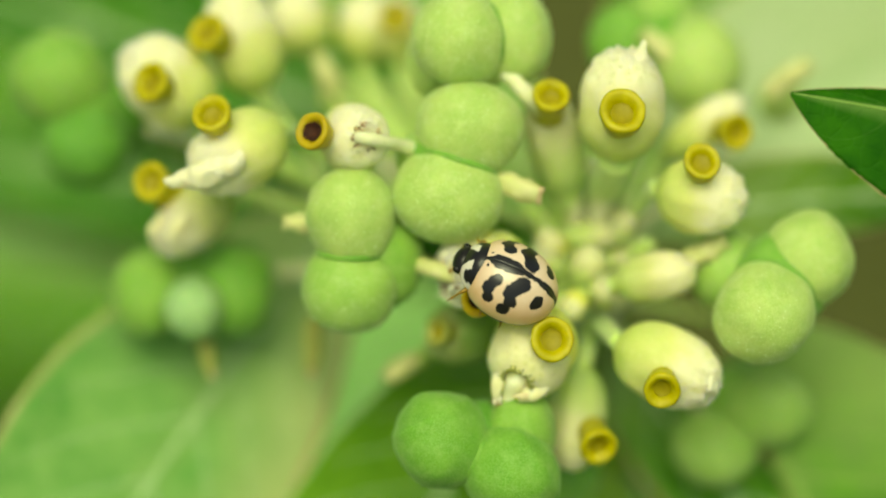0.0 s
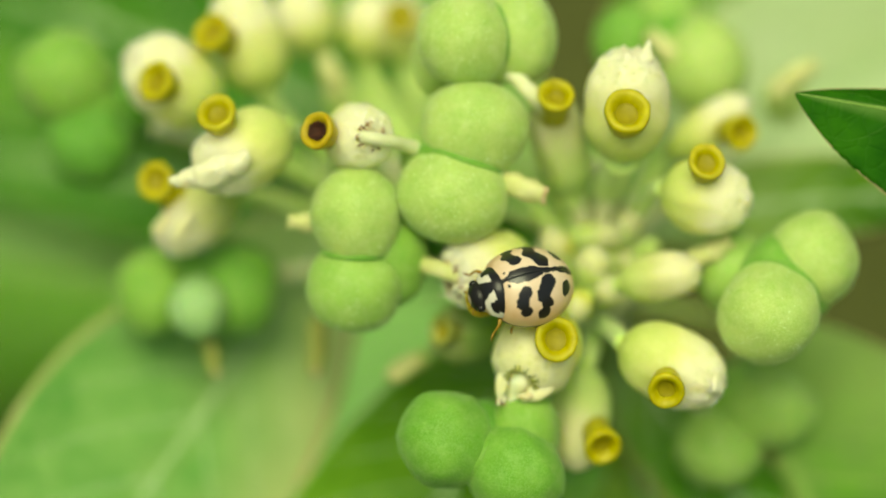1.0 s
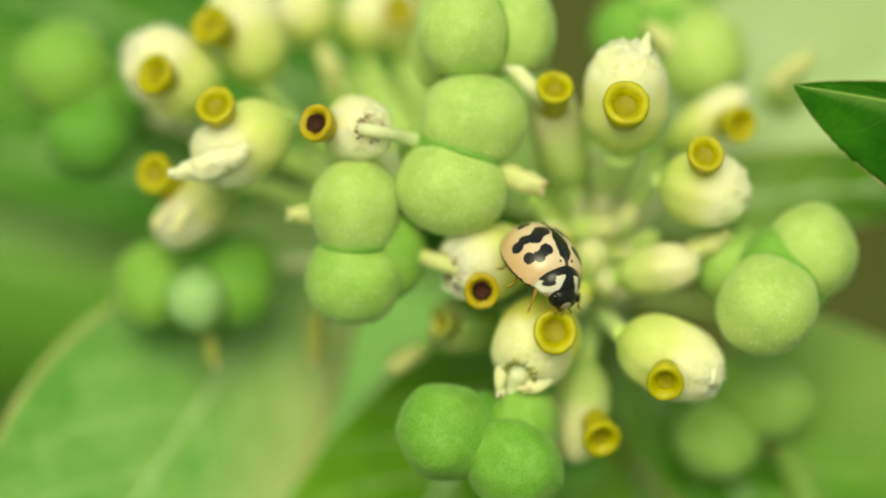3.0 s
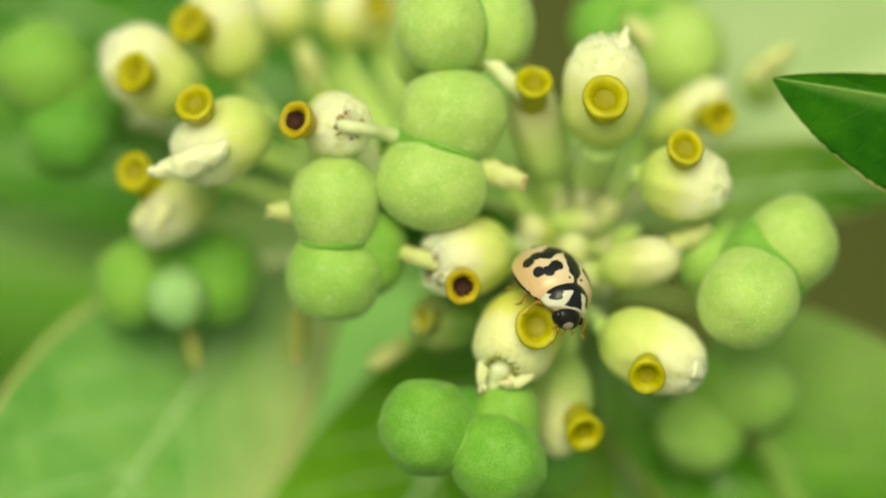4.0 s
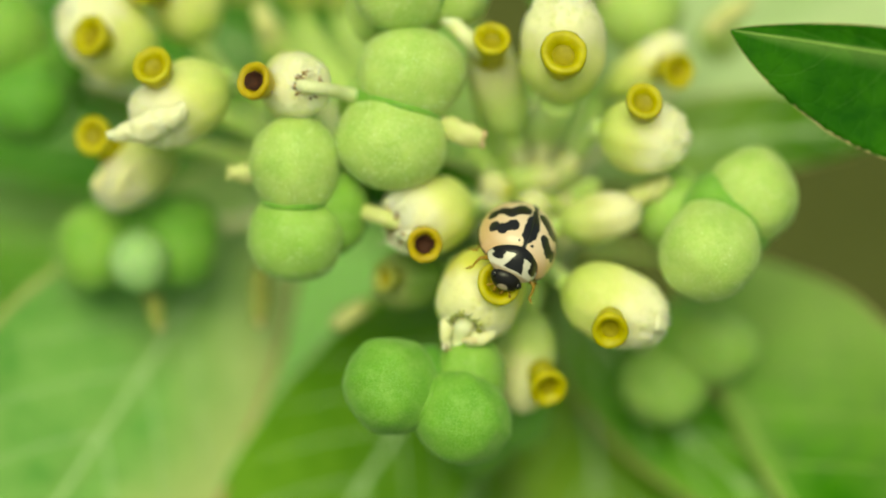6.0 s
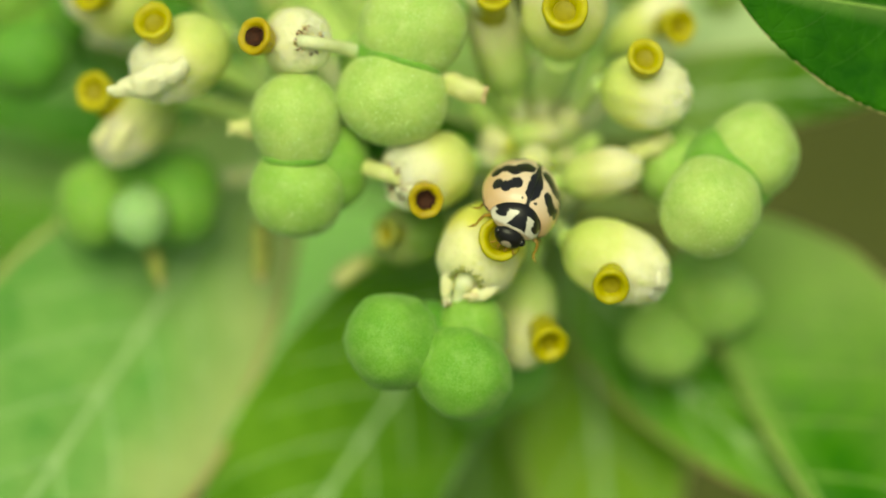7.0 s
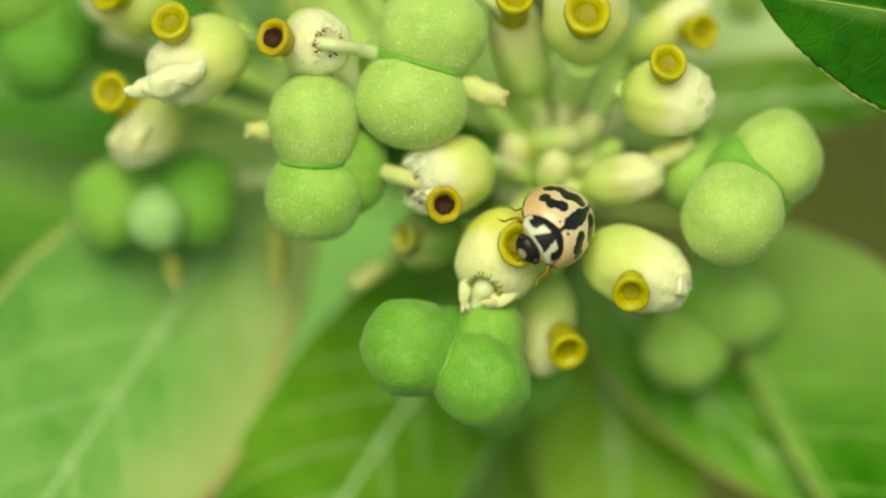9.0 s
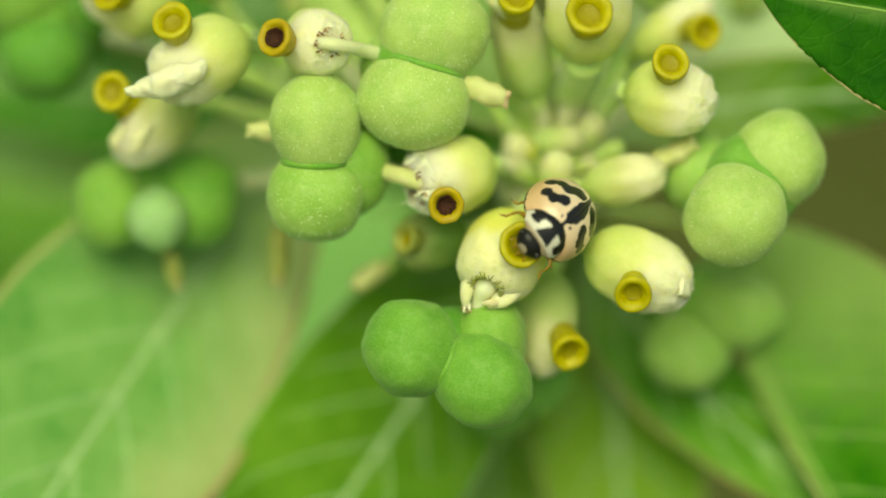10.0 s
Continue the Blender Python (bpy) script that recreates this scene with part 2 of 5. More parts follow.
FRUIT = fruit_material("fruit_skin", (0.34, 0.50, 0.105), (0.47, 0.60, 0.165), (0.58, 0.69, 0.28))
FRUIT_DIM = fruit_material("fruit_skin_dim", (0.17, 0.35, 0.04), (0.25, 0.44, 0.07), (0.35, 0.52, 0.15))
FRUIT_GREEN = fruit_material("fruit_skin_green", (0.12, 0.31, 0.026), (0.20, 0.41, 0.055), (0.30, 0.50, 0.13))
FRUIT_PALE = fruit_material("fruit_skin_pale", (0.26, 0.45, 0.15), (0.34, 0.52, 0.21), (0.44, 0.60, 0.30))
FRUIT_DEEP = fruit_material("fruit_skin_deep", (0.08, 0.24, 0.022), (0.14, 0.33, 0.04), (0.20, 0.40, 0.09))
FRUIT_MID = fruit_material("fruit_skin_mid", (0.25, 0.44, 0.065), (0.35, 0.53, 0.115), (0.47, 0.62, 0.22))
CUP = cup_material("flower_cup", (0.54, 0.64, 0.17), (0.71, 0.71, 0.26), (0.82, 0.77, 0.50))
CUP_TAN = cup_material("flower_cup_dry", (0.48, 0.58, 0.18), (0.60, 0.60, 0.25), (0.77, 0.71, 0.46))
CUP_GREEN = cup_material("flower_cup_green", (0.43, 0.58, 0.19), (0.53, 0.61, 0.23), (0.64, 0.62, 0.34))
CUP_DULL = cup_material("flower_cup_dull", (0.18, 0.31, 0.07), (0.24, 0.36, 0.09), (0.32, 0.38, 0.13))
CUP_YELLOW = cup_material("flower_cup_yellow", (0.56, 0.63, 0.11), (0.76, 0.72, 0.17), (0.83, 0.77, 0.42))
PALE = plain_material("torn_lobe", (0.83, 0.77, 0.49), (0.89, 0.83, 0.59), 0.4, 0.6, 0.05, 0.1, soft=0.3, fade=0.93)
PALE_WARM = plain_material("torn_lobe_yellow", (0.74, 0.71, 0.27), (0.82, 0.77, 0.40), 0.5, 0.6, 0.05, 0.1, soft=0.45, fade=0.93)
CREAM = plain_material("torn_lobe_cream", (0.74, 0.68, 0.36), (0.82, 0.76, 0.46), 0.4, 0.6, 0.05, 0.15, soft=0.4, fade=0.9)
PALE_TAN = plain_material("torn_lobe_tan", (0.76, 0.60, 0.33), (0.84, 0.70, 0.43), 0.3, 0.6, 0.05, 0.2, soft=0.4, fade=0.8)
GLAND = gland_material("gland_yellow", (0.39, 0.33, 0.008), (0.53, 0.46, 0.022))
GLAND_OLD = gland_material("gland_ochre", (0.40, 0.27, 0.010), (0.50, 0.38, 0.018))
NECTAR = plain_material("gland_floor", (0.25, 0.205, 0.004), (0.33, 0.27, 0.008), 0.3, 0.55, 0.05, 0.2)
BROWN = plain_material("dried_gland", (0.018, 0.005, 0.002), (0.070, 0.018, 0.004), 0.15, 0.8, 0.04, 0.5)
STALK = plain_material("stalk_skin", (0.54, 0.73, 0.19), (0.68, 0.81, 0.31), 1.2, 0.5, 0.08, 0.3, soft=0.4, sheen=0.3, fade=0.85)
STALK_PALE = plain_material("fruit_stalk_skin", (0.70, 0.70, 0.40), (0.82, 0.80, 0.55), 0.8, 0.5, 0.08, 0.3, soft=0.4)
STYLE = plain_material("style_skin", (0.58, 0.60, 0.22), (0.70, 0.66, 0.34), 0.5, 0.5, 0.05, 0.4, soft=0.2)
STYLE_OLIVE = plain_material("style_skin_olive", (0.24, 0.27, 0.05), (0.36, 0.36, 0.09), 0.5, 0.5, 0.05, 0.4)
TIP = plain_material("style_tip", (0.62, 0.44, 0.24), (0.72, 0.56, 0.34), 0.3, 0.6, 0.05, 0.4)
SHRED = plain_material("dried_shred", (0.16, 0.09, 0.03), (0.34, 0.21, 0.08), 0.2, 0.7, 0.04, 0.4)
HAIR = plain_material("white_hairs", (0.60, 0.75, 0.36), (0.70, 0.82, 0.48), 0.3, 0.5, 0.02, 0.1)
LEAF = leaf_material("leaf_green", (0.058, 0.215, 0.011), (0.22, 0.46, 0.050), gloss=0.6, share=0.4, stripe=1.0)
LEAF_OLIVE = leaf_material("leaf_olive", (0.11, 0.28, 0.014), (0.21, 0.42, 0.036), gloss=0.6, share=0.4, stripe=1.0)
LEAF_SPRING = leaf_material("leaf_spring", (0.19, 0.40, 0.025), (0.36, 0.55, 0.07), gloss=0.6, share=0.42, stripe=1.5)
LEAF_DEEP = leaf_material("leaf_deep", (0.045, 0.18, 0.015), (0.12, 0.32, 0.035), gloss=0.6, share=0.35, pale=0.3)
# Broad pale base: brightness painted in where the fruits shade the blade.
LEAF_TAN = leaf_material("leaf_tanned", (0.15, 0.40, 0.078), (0.32, 0.57, 0.16), tan=0.55, gloss=0.6, share=0.4, base_to=0.5, pale=0.85, base_tint=(0.58, 0.68, 0.32))
LEAF_MID = leaf_material("leaf_mid", (0.06, 0.22, 0.010), (0.25, 0.47, 0.04), gloss=0.6, share=0.42, pale=0.95, base_to=0.72, stripe=1.5)
LEAF_LIME = leaf_material("leaf_lime", (0.38, 0.74, 0.18), (0.52, 0.84, 0.28), gloss=0.6, share=0.5, pale=0.2)
# The strong base tint paints back light lost below the right fruit.
LEAF_BRIGHT = leaf_material("leaf_bright", (0.026, 0.175, 0.003), (0.118, 0.37, 0.011), tan=0.2, gloss=0.6, share=0.42, pale=0.7, base_to=0.6, stripe=1.5, base_tint=(0.70, 0.90, 0.30))
LEAF_PALE = leaf_material("leaf_pale", (0.24, 0.46, 0.10), (0.38, 0.60, 0.18), gloss=0.6, share=0.42)
LEAF_YOUNG = leaf_material("leaf_young", (0.60, 0.73, 0.38), (0.72, 0.83, 0.52), gloss=0.6, share=0.42)
LEAF_HUB = leaf_material("leaf_hub", (0.36, 0.64, 0.12), (0.50, 0.75, 0.22), gloss=0.6, share=0.42)
LEAF_DARK = leaf_material("leaf_dark", (0.012, 0.080, 0.003), (0.034, 0.145, 0.006), gloss=0.6, share=0.12, pale=0.0, shine=0.08, net_share=0.04)
RIB = plain_material("leaf_rib", (0.44, 0.62, 0.28), (0.54, 0.70, 0.38), 1.5, 0.5, 0.1, 0.2)
RIB_DARK = plain_material("leaf_rib_green", (0.28, 0.44, 0.09), (0.36, 0.52, 0.14), 1.5, 0.5, 0.1, 0.2)
VEIN_DARK = plain_material("leaf_vein_green", (0.05, 0.15, 0.012), (0.08, 0.20, 0.020), 1.5, 0.5, 0.1, 0.2)
MARGIN = plain_material("leaf_margin", (0.34, 0.38, 0.12), (0.48, 0.46, 0.20), 1.5, 0.6, 0.1, 0.3)
MARGIN_TAN = plain_material("leaf_margin_tan", (0.40, 0.30, 0.12), (0.50, 0.42, 0.20), 1.0, 0.6, 0.1, 0.3)
STEM = plain_material("stem_bark", (0.14, 0.22, 0.05), (0.22, 0.30, 0.09), 4.0, 0.6, 0.3, 0.4)
SHELL, SHIELD, HEAD = shell_material(), shield_material(), head_material()
JET = plain_material("beetle_black", (0.008, 0.007, 0.007), (0.018, 0.014, 0.012), 0.2, 0.25, 0.03, 0.2)
BELLY = plain_material("beetle_underside", (0.14, 0.06, 0.02), (0.26, 0.12, 0.04), 0.3, 0.4, 0.04, 0.3)
LEG = plain_material("beetle_leg", (0.26, 0.14, 0.016), (0.40, 0.24, 0.03), 0.2, 0.35, 0.03, 0.2)
GROUND = ground_material()
GRASS = plain_material("grass_blade", (0.05, 0.08, 0.012), (0.09, 0.11, 0.022), 30.0, 0.6, 2.0, 0.1)

# ---- mesh makers ----
ORIGIN = {}


def part(name, bm, material, parent, label="", centre=None):
    """Links a bmesh, whose points are millimetres of the flower head, as one mesh object under a thing or a part."""
    me = bpy.data.meshes.new(name)
    if centre is None:
        pts = [v.co for v in bm.verts]
        centre = sum(pts, Vector()) / len(pts)
    centre = Vector(centre)
    bmesh.ops.translate(bm, verts=bm.verts, vec=-centre)
    bmesh.ops.scale(bm, verts=bm.verts, vec=(MM, MM, MM))
    bmesh.ops.recalc_face_normals(bm, faces=bm.faces)
    for f in bm.faces:
        f.smooth = True
    bm.to_mesh(me)
    bm.free()
    me.materials.append(material)
    ob = new(name, me)
    ob.parent = parent
    if parent in ORIGIN:
        ob.matrix_basis = Matrix.Translation((centre - ORIGIN[parent]) * MM)
    else:
        ob.matrix_basis = Matrix.Translation(-parent.location) @ UMBEL @ Matrix.Translation(centre * MM)
    ORIGIN[ob] = centre
    if label:
        tagged(ob, label)
    return ob


def basis(axis, hint=(0, 1, 0.3)):
    """Two unit vectors across an axis."""
    axis = Vector(axis).normalized()
    a = Vector(hint) - axis * axis.dot(Vector(hint))
    if a.length < 1e-3:
        a = axis.orthogonal()
    a.normalize()
    return a, axis.cross(a)


def curve(points, count):
    """Points along a smooth line through the given ones."""
    pts = [Vector(p) for p in points]
    if len(pts) == 2:
        return [pts[0].lerp(pts[1], i / (count - 1)) for i in range(count)]
    ext = [pts[0] * 2 - pts[1]] + pts + [pts[-1] * 2 - pts[-2]]
    out = []
    for i in range(count):
        s = i / (count - 1) * (len(pts) - 1)
        k = min(int(s), len(pts) - 2)
        f = s - k
        a, b, c, d = ext[k:k + 4]
        out.append(0.5 * ((2 * b) + (c - a) * f + (2 * a - 5 * b + 4 * c - d) * f * f + (3 * b - a - 3 * c + d) * f ** 3))
    return out


def tube(bm, points, radii, sides=10, count=14, rough=0.0, seed=0):
    """A tapered, closed tube along a smooth line."""
    line = curve(points, count)
    rings = []
    a = None
    for i, p in enumerate(line):
        d = (line[min(i + 1, count - 1)] - line[max(i - 1, 0)]).normalized()
        a = basis(d, a if a is not None else (0.2, 0.9, 0.35))[0]
        b = d.cross(a)
        s = i / (count - 1) * (len(radii) - 1)
        k = min(int(s), len(radii) - 2)
        r = radii[k] + (radii[k + 1] - radii[k]) * (s - k)
        ring = []
        for j in range(sides):
            w = 2 * math.pi * j / sides
            q = p + (a * math.cos(w) + b * math.sin(w)) * r
            if rough:
                q += (q - p) * rough * noise.noise(q * 1.7 + Vector((seed, 0, 0)))
            ring.append(bm.verts.new(q))
        rings.append(ring)
    for r0, r1 in zip(rings, rings[1:]):
        for j in range(sides):
            bm.faces.new((r0[j], r0[(j + 1) % sides], r1[(j + 1) % sides], r1[j]))
    bm.faces.new(list(reversed(rings[0])))
    bm.faces.new(rings[-1])


def blob(bm, centre, axes, detail=4, rough=0.02, size=1.0, seed=0.0):
    """An uneven rounded body; axes are its three half-axes."""
    made = bmesh.ops.create_icosphere(bm, subdivisions=detail, radius=1.0)["verts"]
    m = Matrix([Vector(a) for a in axes]).transposed()
    for v in made:
        k = 1 + rough * noise.noise(v.co * 2.2 / size + Vector((seed, 3.1, 0)))
        v.co = m @ (v.co * k) + Vector(centre)


def revolve(bm, foot, axis, profile, sides=40, rough=0.03, ribs=0.0, seed=0.0, squash=1.0):
    """Turns a profile of (radius, height) round an axis; the texture runs round and along."""
    axis = Vector(axis).normalized()
    a, b = basis(axis)
    uv = bm.loops.layers.uv.verify()
    rings = []
    for r, h in (row[:2] for row in profile):
        ring = []
        for j in range(sides):
            w = 2 * math.pi * j / sides
            k = 1 + ribs * math.cos(5 * w) + rough * noise.noise(Vector((2 * math.cos(w), 2 * math.sin(w), h * 0.9 + seed)))
            ring.append(bm.verts.new(Vector(foot) + axis * h + (a * math.cos(w) + b * math.sin(w) * squash) * r * k))
        rings.append(ring)
    last = len(profile) - 1
    for i in range(last):
        for j in range(sides):
            f = bm.faces.new((rings[i][j], rings[i][(j + 1) % sides], rings[i + 1][(j + 1) % sides], rings[i + 1][j]))
            for loop, (u, v) in zip(f.loops, ((j, i), (j + 1, i), (j + 1, i + 1), (j, i + 1))):
                loop[uv].uv = (u / sides, profile[v][2] if len(profile[v]) > 2 else v / last)
    bm.faces.new(list(reversed(rings[0])))
    bm.faces.new(rings[-1])


def spline(stops, count):
    """Smooth (radius, height) pairs through the given stops."""
    return [(p.x, p.y) for p in curve([(r, h, 0) for r, h in stops], count)]

HUB = (6.21, -1.49, -11)

# ---- the ground ----
def ground():
    bm = bmesh.new()
    n, reach = 60, 60.0
    grid = []
    for i in range(n + 1):
        row = []
        for j in range(n + 1):
            u, v = 2 * i / n - 1, 2 * j / n - 1
            x, y = reach * u * abs(u) ** 3, reach * v * abs(v) ** 3
            row.append(bm.verts.new((x, y, 0.012 * noise.noise(Vector((x * 5, y * 5, 0))) * (1 if abs(x) + abs(y) < 3 else 0) - 0.004)))
        grid.append(row)
    for i in range(n):
        for j in range(n):
            bm.faces.new((grid[i][j], grid[i + 1][j], grid[i + 1][j + 1], grid[i][j + 1]))
    me = bpy.data.meshes.new("ground")
    bm.to_mesh(me)
    bm.free()
    for p in me.polygons:
        p.use_smooth = True
    me.materials.append(GROUND)
    tagged(new("ground", me), "olive-brown soil covered with moss and dead grass", "ground", kind="structure")


def grass():
    rnd = random.Random(5)
    verts, faces = [], []
    for _ in range(2600):
        x, y = rnd.uniform(-0.6, 0.6), rnd.uniform(-0.3, 0.9)
        if (x - FOOT.x) ** 2 + (y - FOOT.y) ** 2 < 0.0009:
            continue
        h, w, lean = rnd.uniform(0.015, 0.05), rnd.uniform(0.0008, 0.002), rnd.uniform(0, 6.28)
        dx, dy = math.cos(lean), math.sin(lean)
        k = len(verts)
        for s, (f, up) in enumerate(((0.0, -0.02), (0.35, 0.6), (0.9, 1.0))):
            for e in (-1, 1):
                verts.append((x + dx * h * f - dy * w * e * (1 - s * 0.42), y + dy * h * f + dx * w * e * (1 - s * 0.42), h * up - 0.004))
        faces += [(k, k + 1, k + 3, k + 2), (k + 2, k + 3, k + 5, k + 4)]
    me = bpy.data.meshes.new("grass")
    me.from_pydata(verts, [], faces)
    me.materials.append(GRASS)
    tagged(new("grass", me), "short olive grass and dead blades on the soil", "grass", kind="stuff")


# ---- parts of the plant ----
def cup(plant, base, mouth, r, stem, green=False, lobes=6, seed=0, open_mouth=False, ragged=1.0, stalk_r=0.40, round_mouth=False):
    """A flower cup: urn-shaped wall, torn pale lobes round its mouth, and its stalk."""
    base, mouth = Vector(base), Vector(mouth)
    axis = mouth - base
    length = axis.length
    axis.normalize()
    bm = bmesh.new()
    gape = 0.50
    stops = [(0.22, 0), (0.60, 0.09), (0.88, 0.24), (1.0, 0.45), (0.98, 0.66), (0.88, 0.82), (0.72, 0.93)]
    stops += [(gape, 1.0)] if open_mouth else [(0.46, 1.01), (0.20, 1.05), (0.03, 1.06)]
    if round_mouth:
        stops = stops[:5] + [(0.90, 0.80), (0.70, 0.92), (0.44, 0.985), (0.33, 1.0)]
    wide = spline(stops, 44)
    profile = [(a * r, h * length, h) for a, h in wide]
    if round_mouth:
        profile += [(0.29 * r, 0.985 * length, 1.0), (0.27 * r, 0.9 * length, 0.9), (0.25 * r, 0.6 * length, 0.6)]
    elif open_mouth:
        profile += [(0.44 * r, 1.0 * length, 1.0), (0.40 * r, 0.9 * length, 1.0), (0.38 * r, 0.7 * length, 0.9), (0.25 * r, 0.55 * length, 0.8)]
    revolve(bm, base, axis, profile, 72, 0.07, 0.015, seed * 1.7)
    for v in bm.verts:
        t = max(0.0, (v.co - base).dot(axis) / length - 0.70) / 0.3 * (0.25 if round_mouth else 0.35 if open_mouth else 1.0)
        q = v.co * 1.6 + Vector((seed * 3.3, 0, 0))
        v.co += noise.noise_vector(q) * 0.10 * r * t + noise.noise_vector(q * 2.6) * 0.06 * r * t + noise.noise_vector(q * 5.5) * 0.02 * r * t
    body = part("flower_cup", bm, (CUP, CUP_GREEN, CUP_TAN, CUP_YELLOW, CUP_DULL)[int(green)], plant, "pale yellow-green flower cup with a torn whitish mouth")
    a, b = basis(axis)
    rnd = random.Random(seed)
    for i in range(lobes):
        w0 = 2 * math.pi * (i + 0.3 * rnd.random()) / lobes
        bm = bmesh.new()
        rows = []
        nu, nv = 14, 12
        tall = rnd.uniform(0.0, 0.06) * ragged
        span = rnd.uniform(0.85, 1.25) * math.pi / lobes
        for iv in range(nv + 1):
            s = iv / nv
            row = []
            for iu in range(nu + 1):
                t = 2 * iu / nu - 1
                w = w0 + t * span * (1 - 0.35 * s * s)
                nz = noise.noise(Vector((t * 3, s * 3, seed + i)))
                if open_mouth:
                    rr = r * (0.78 + 0.12 * min(1.0, 4 * s) - 0.11 * s - 0.28 * s * s + 0.10 * s * nz)
                    h = length * (0.84 + (0.15 + tall * s) * s * (1 - 0.30 * t * t)) + 0.12 * r * s * nz
                else:
                    h = length * (0.85 + (0.17 + tall) * s * (1 - 0.16 * t * t)) + 0.09 * r * s * nz
                    k = min(1.0, max(0.0, (h / length - 0.76) / 0.28))
                    rr = r * (0.80 + 0.092 * min(1.0, 3 * s) - 0.20 * k - 0.44 * k * k + 0.10 * s * (0.45 + nz) - 0.07 * t ** 4 * (1 - 0.6 * s))
                if iv == nv:
                    h += r * (0.20 if open_mouth else 0.06) * (rnd.random() - 0.5)
                row.append(base + axis * h + (a * math.cos(w) + b * math.sin(w)) * rr)
            rows.append(row)
        inner = [[p - ((p - base) - axis * (p - base).dot(axis)).normalized() * 0.11 - axis * 0.03 for p in row] for row in rows]
        sheet = [[bm.verts.new(p) for p in row] for row in rows]
        back = [[bm.verts.new(p) for p in row] for row in inner]
        for iv in range(nv):
            for iu in range(nu):
                bm.faces.new((sheet[iv][iu], sheet[iv][iu + 1], sheet[iv + 1][iu + 1], sheet[iv + 1][iu]))
                bm.faces.new((back[iv][iu], back[iv + 1][iu], back[iv + 1][iu + 1], back[iv][iu + 1]))
        for iu in range(nu):
            bm.faces.new((sheet[nv][iu], sheet[nv][iu + 1], back[nv][iu + 1], back[nv][iu]))
            bm.faces.new((sheet[0][iu + 1], sheet[0][iu], back[0][iu], back[0][iu + 1]))
        for iv in range(nv):
            bm.faces.new((sheet[iv][0], sheet[iv + 1][0], back[iv + 1][0], back[iv][0]))
            bm.faces.new((sheet[iv][nu], back[iv][nu], back[iv + 1][nu], sheet[iv + 1][nu]))
        part("torn_lobe", bm, PALE_WARM if green == 3 else PALE, body, "ragged whitish lobe")
    # fine fringe at the mouth
    bm = bmesh.new()
    for _ in range(int(9 * ragged)):
        w, s = rnd.uniform(0, 6.283), rnd.uniform(0.9, 1.12)
        p = base + axis * length * s + (a * math.cos(w) + b * math.sin(w)) * r * rnd.uniform(0.4, 0.55)
        q = p + axis * rnd.uniform(0.12, 0.34) + Vector((rnd.uniform(-1, 1), rnd.uniform(-1, 1), rnd.uniform(-0.5, 1))) * 0.12
        tube(bm, (p - axis * 0.15, p, q), (0.03, 0.022, 0.008), 5, 5)
    if open_mouth and bm.verts:
        tagged(part("fringe", bm, PALE, body, "fine white fringe hairs"), kind="stuff")
    else:
        bm.free()
    bm = bmesh.new()
    tube(bm, [stem[0], *stem[1:], base + axis * 0.15], [stalk_r] * len(stem) + [max(0.24 * r + 0.04, stalk_r * 0.9)], 12, 16, 0.15, seed)
    part("flower_stalk", bm, STALK, body, "pale green stalk")
    return body


def teeth(body, centre, axis, r, count, seed):
    """Short dark bristles lying outwards round a round mouth."""
    rnd = random.Random(seed)
    a, b = basis(axis)
    axis, centre = Vector(axis).normalized(), Vector(centre)
    bm = bmesh.new()
    for i in range(count):
        w = 2 * math.pi * (i + rnd.uniform(-0.3, 0.3)) / count
        out = a * math.cos(w) + b * math.sin(w)
        side = axis.cross(out)
        reach = rnd.uniform(0.10, 0.34)
        p = centre + out * r
        q = p + out * reach * 0.6 + axis * 0.05 + side * rnd.uniform(-0.07, 0.07)
        e = p + out * reach - axis * 0.06 + side * rnd.uniform(-0.12, 0.12)
        k = rnd.uniform(0.022, 0.04)
        tube(bm, (p - axis * 0.06, p + axis * 0.02, q, e), (k, k * 1.2, k, k * 0.4), 6, 9, 0.4, w)
    tagged(part("fringe", bm, STYLE_OLIVE, body, "short olive bristles round the mouth"), kind="stuff")


def tuft(body, points, radii, seed=0, crumple=1.0, skin=None):
    """A crumpled white scrap standing out of a torn mouth."""
    bm = bmesh.new()
    tube(bm, points, radii, 26, 44, 0.0)
    shift = Vector((seed * 1.7, 0, 0))
    size = max(radii)
    for v in bm.verts:
        q = v.co + shift
        v.co += noise.noise_vector(q * 1.5) * 0.30 * size + (noise.noise_vector(q * 4.0) * 0.16 + noise.noise_vector(q * 10.0) * 0.05) * size * crumple
    part("torn_lobe", bm, skin or PALE, body, "ragged whitish lobe")


def shreds(body, centre, axis, r, count, seed):
    """Withered brown-tipped shreds round a torn mouth."""
    rnd = random.Random(seed)
    a, b = basis(axis)
    axis, centre = Vector(axis).normalized(), Vector(centre)
    for skin, label in ((TIP, "withered tan shreds"), (SHRED, "dried brown shreds"), (PALE, "fine white shreds")):
        bm = bmesh.new()
        for _ in range(count // 2):
            w = rnd.uniform(0, 6.283)
            out = a * math.cos(w) + b * math.sin(w)
            p = centre + out * r * rnd.uniform(0.7, 1.1)
            q = p + axis * rnd.uniform(0.05, 0.22) + out * rnd.uniform(-0.12, 0.10)
            e = q + axis * rnd.uniform(-0.06, 0.12) + (a * rnd.uniform(-1, 1) + b * rnd.uniform(-1, 1)) * 0.14
            k = rnd.uniform(0.025, 0.05)
            tube(bm, (p - axis * 0.2, p, q, e), (k, k * 1.2, k, k * 0.4), 6, 9, 0.4, w)
        tagged(part("fringe", bm, skin, body, label), kind="stuff")


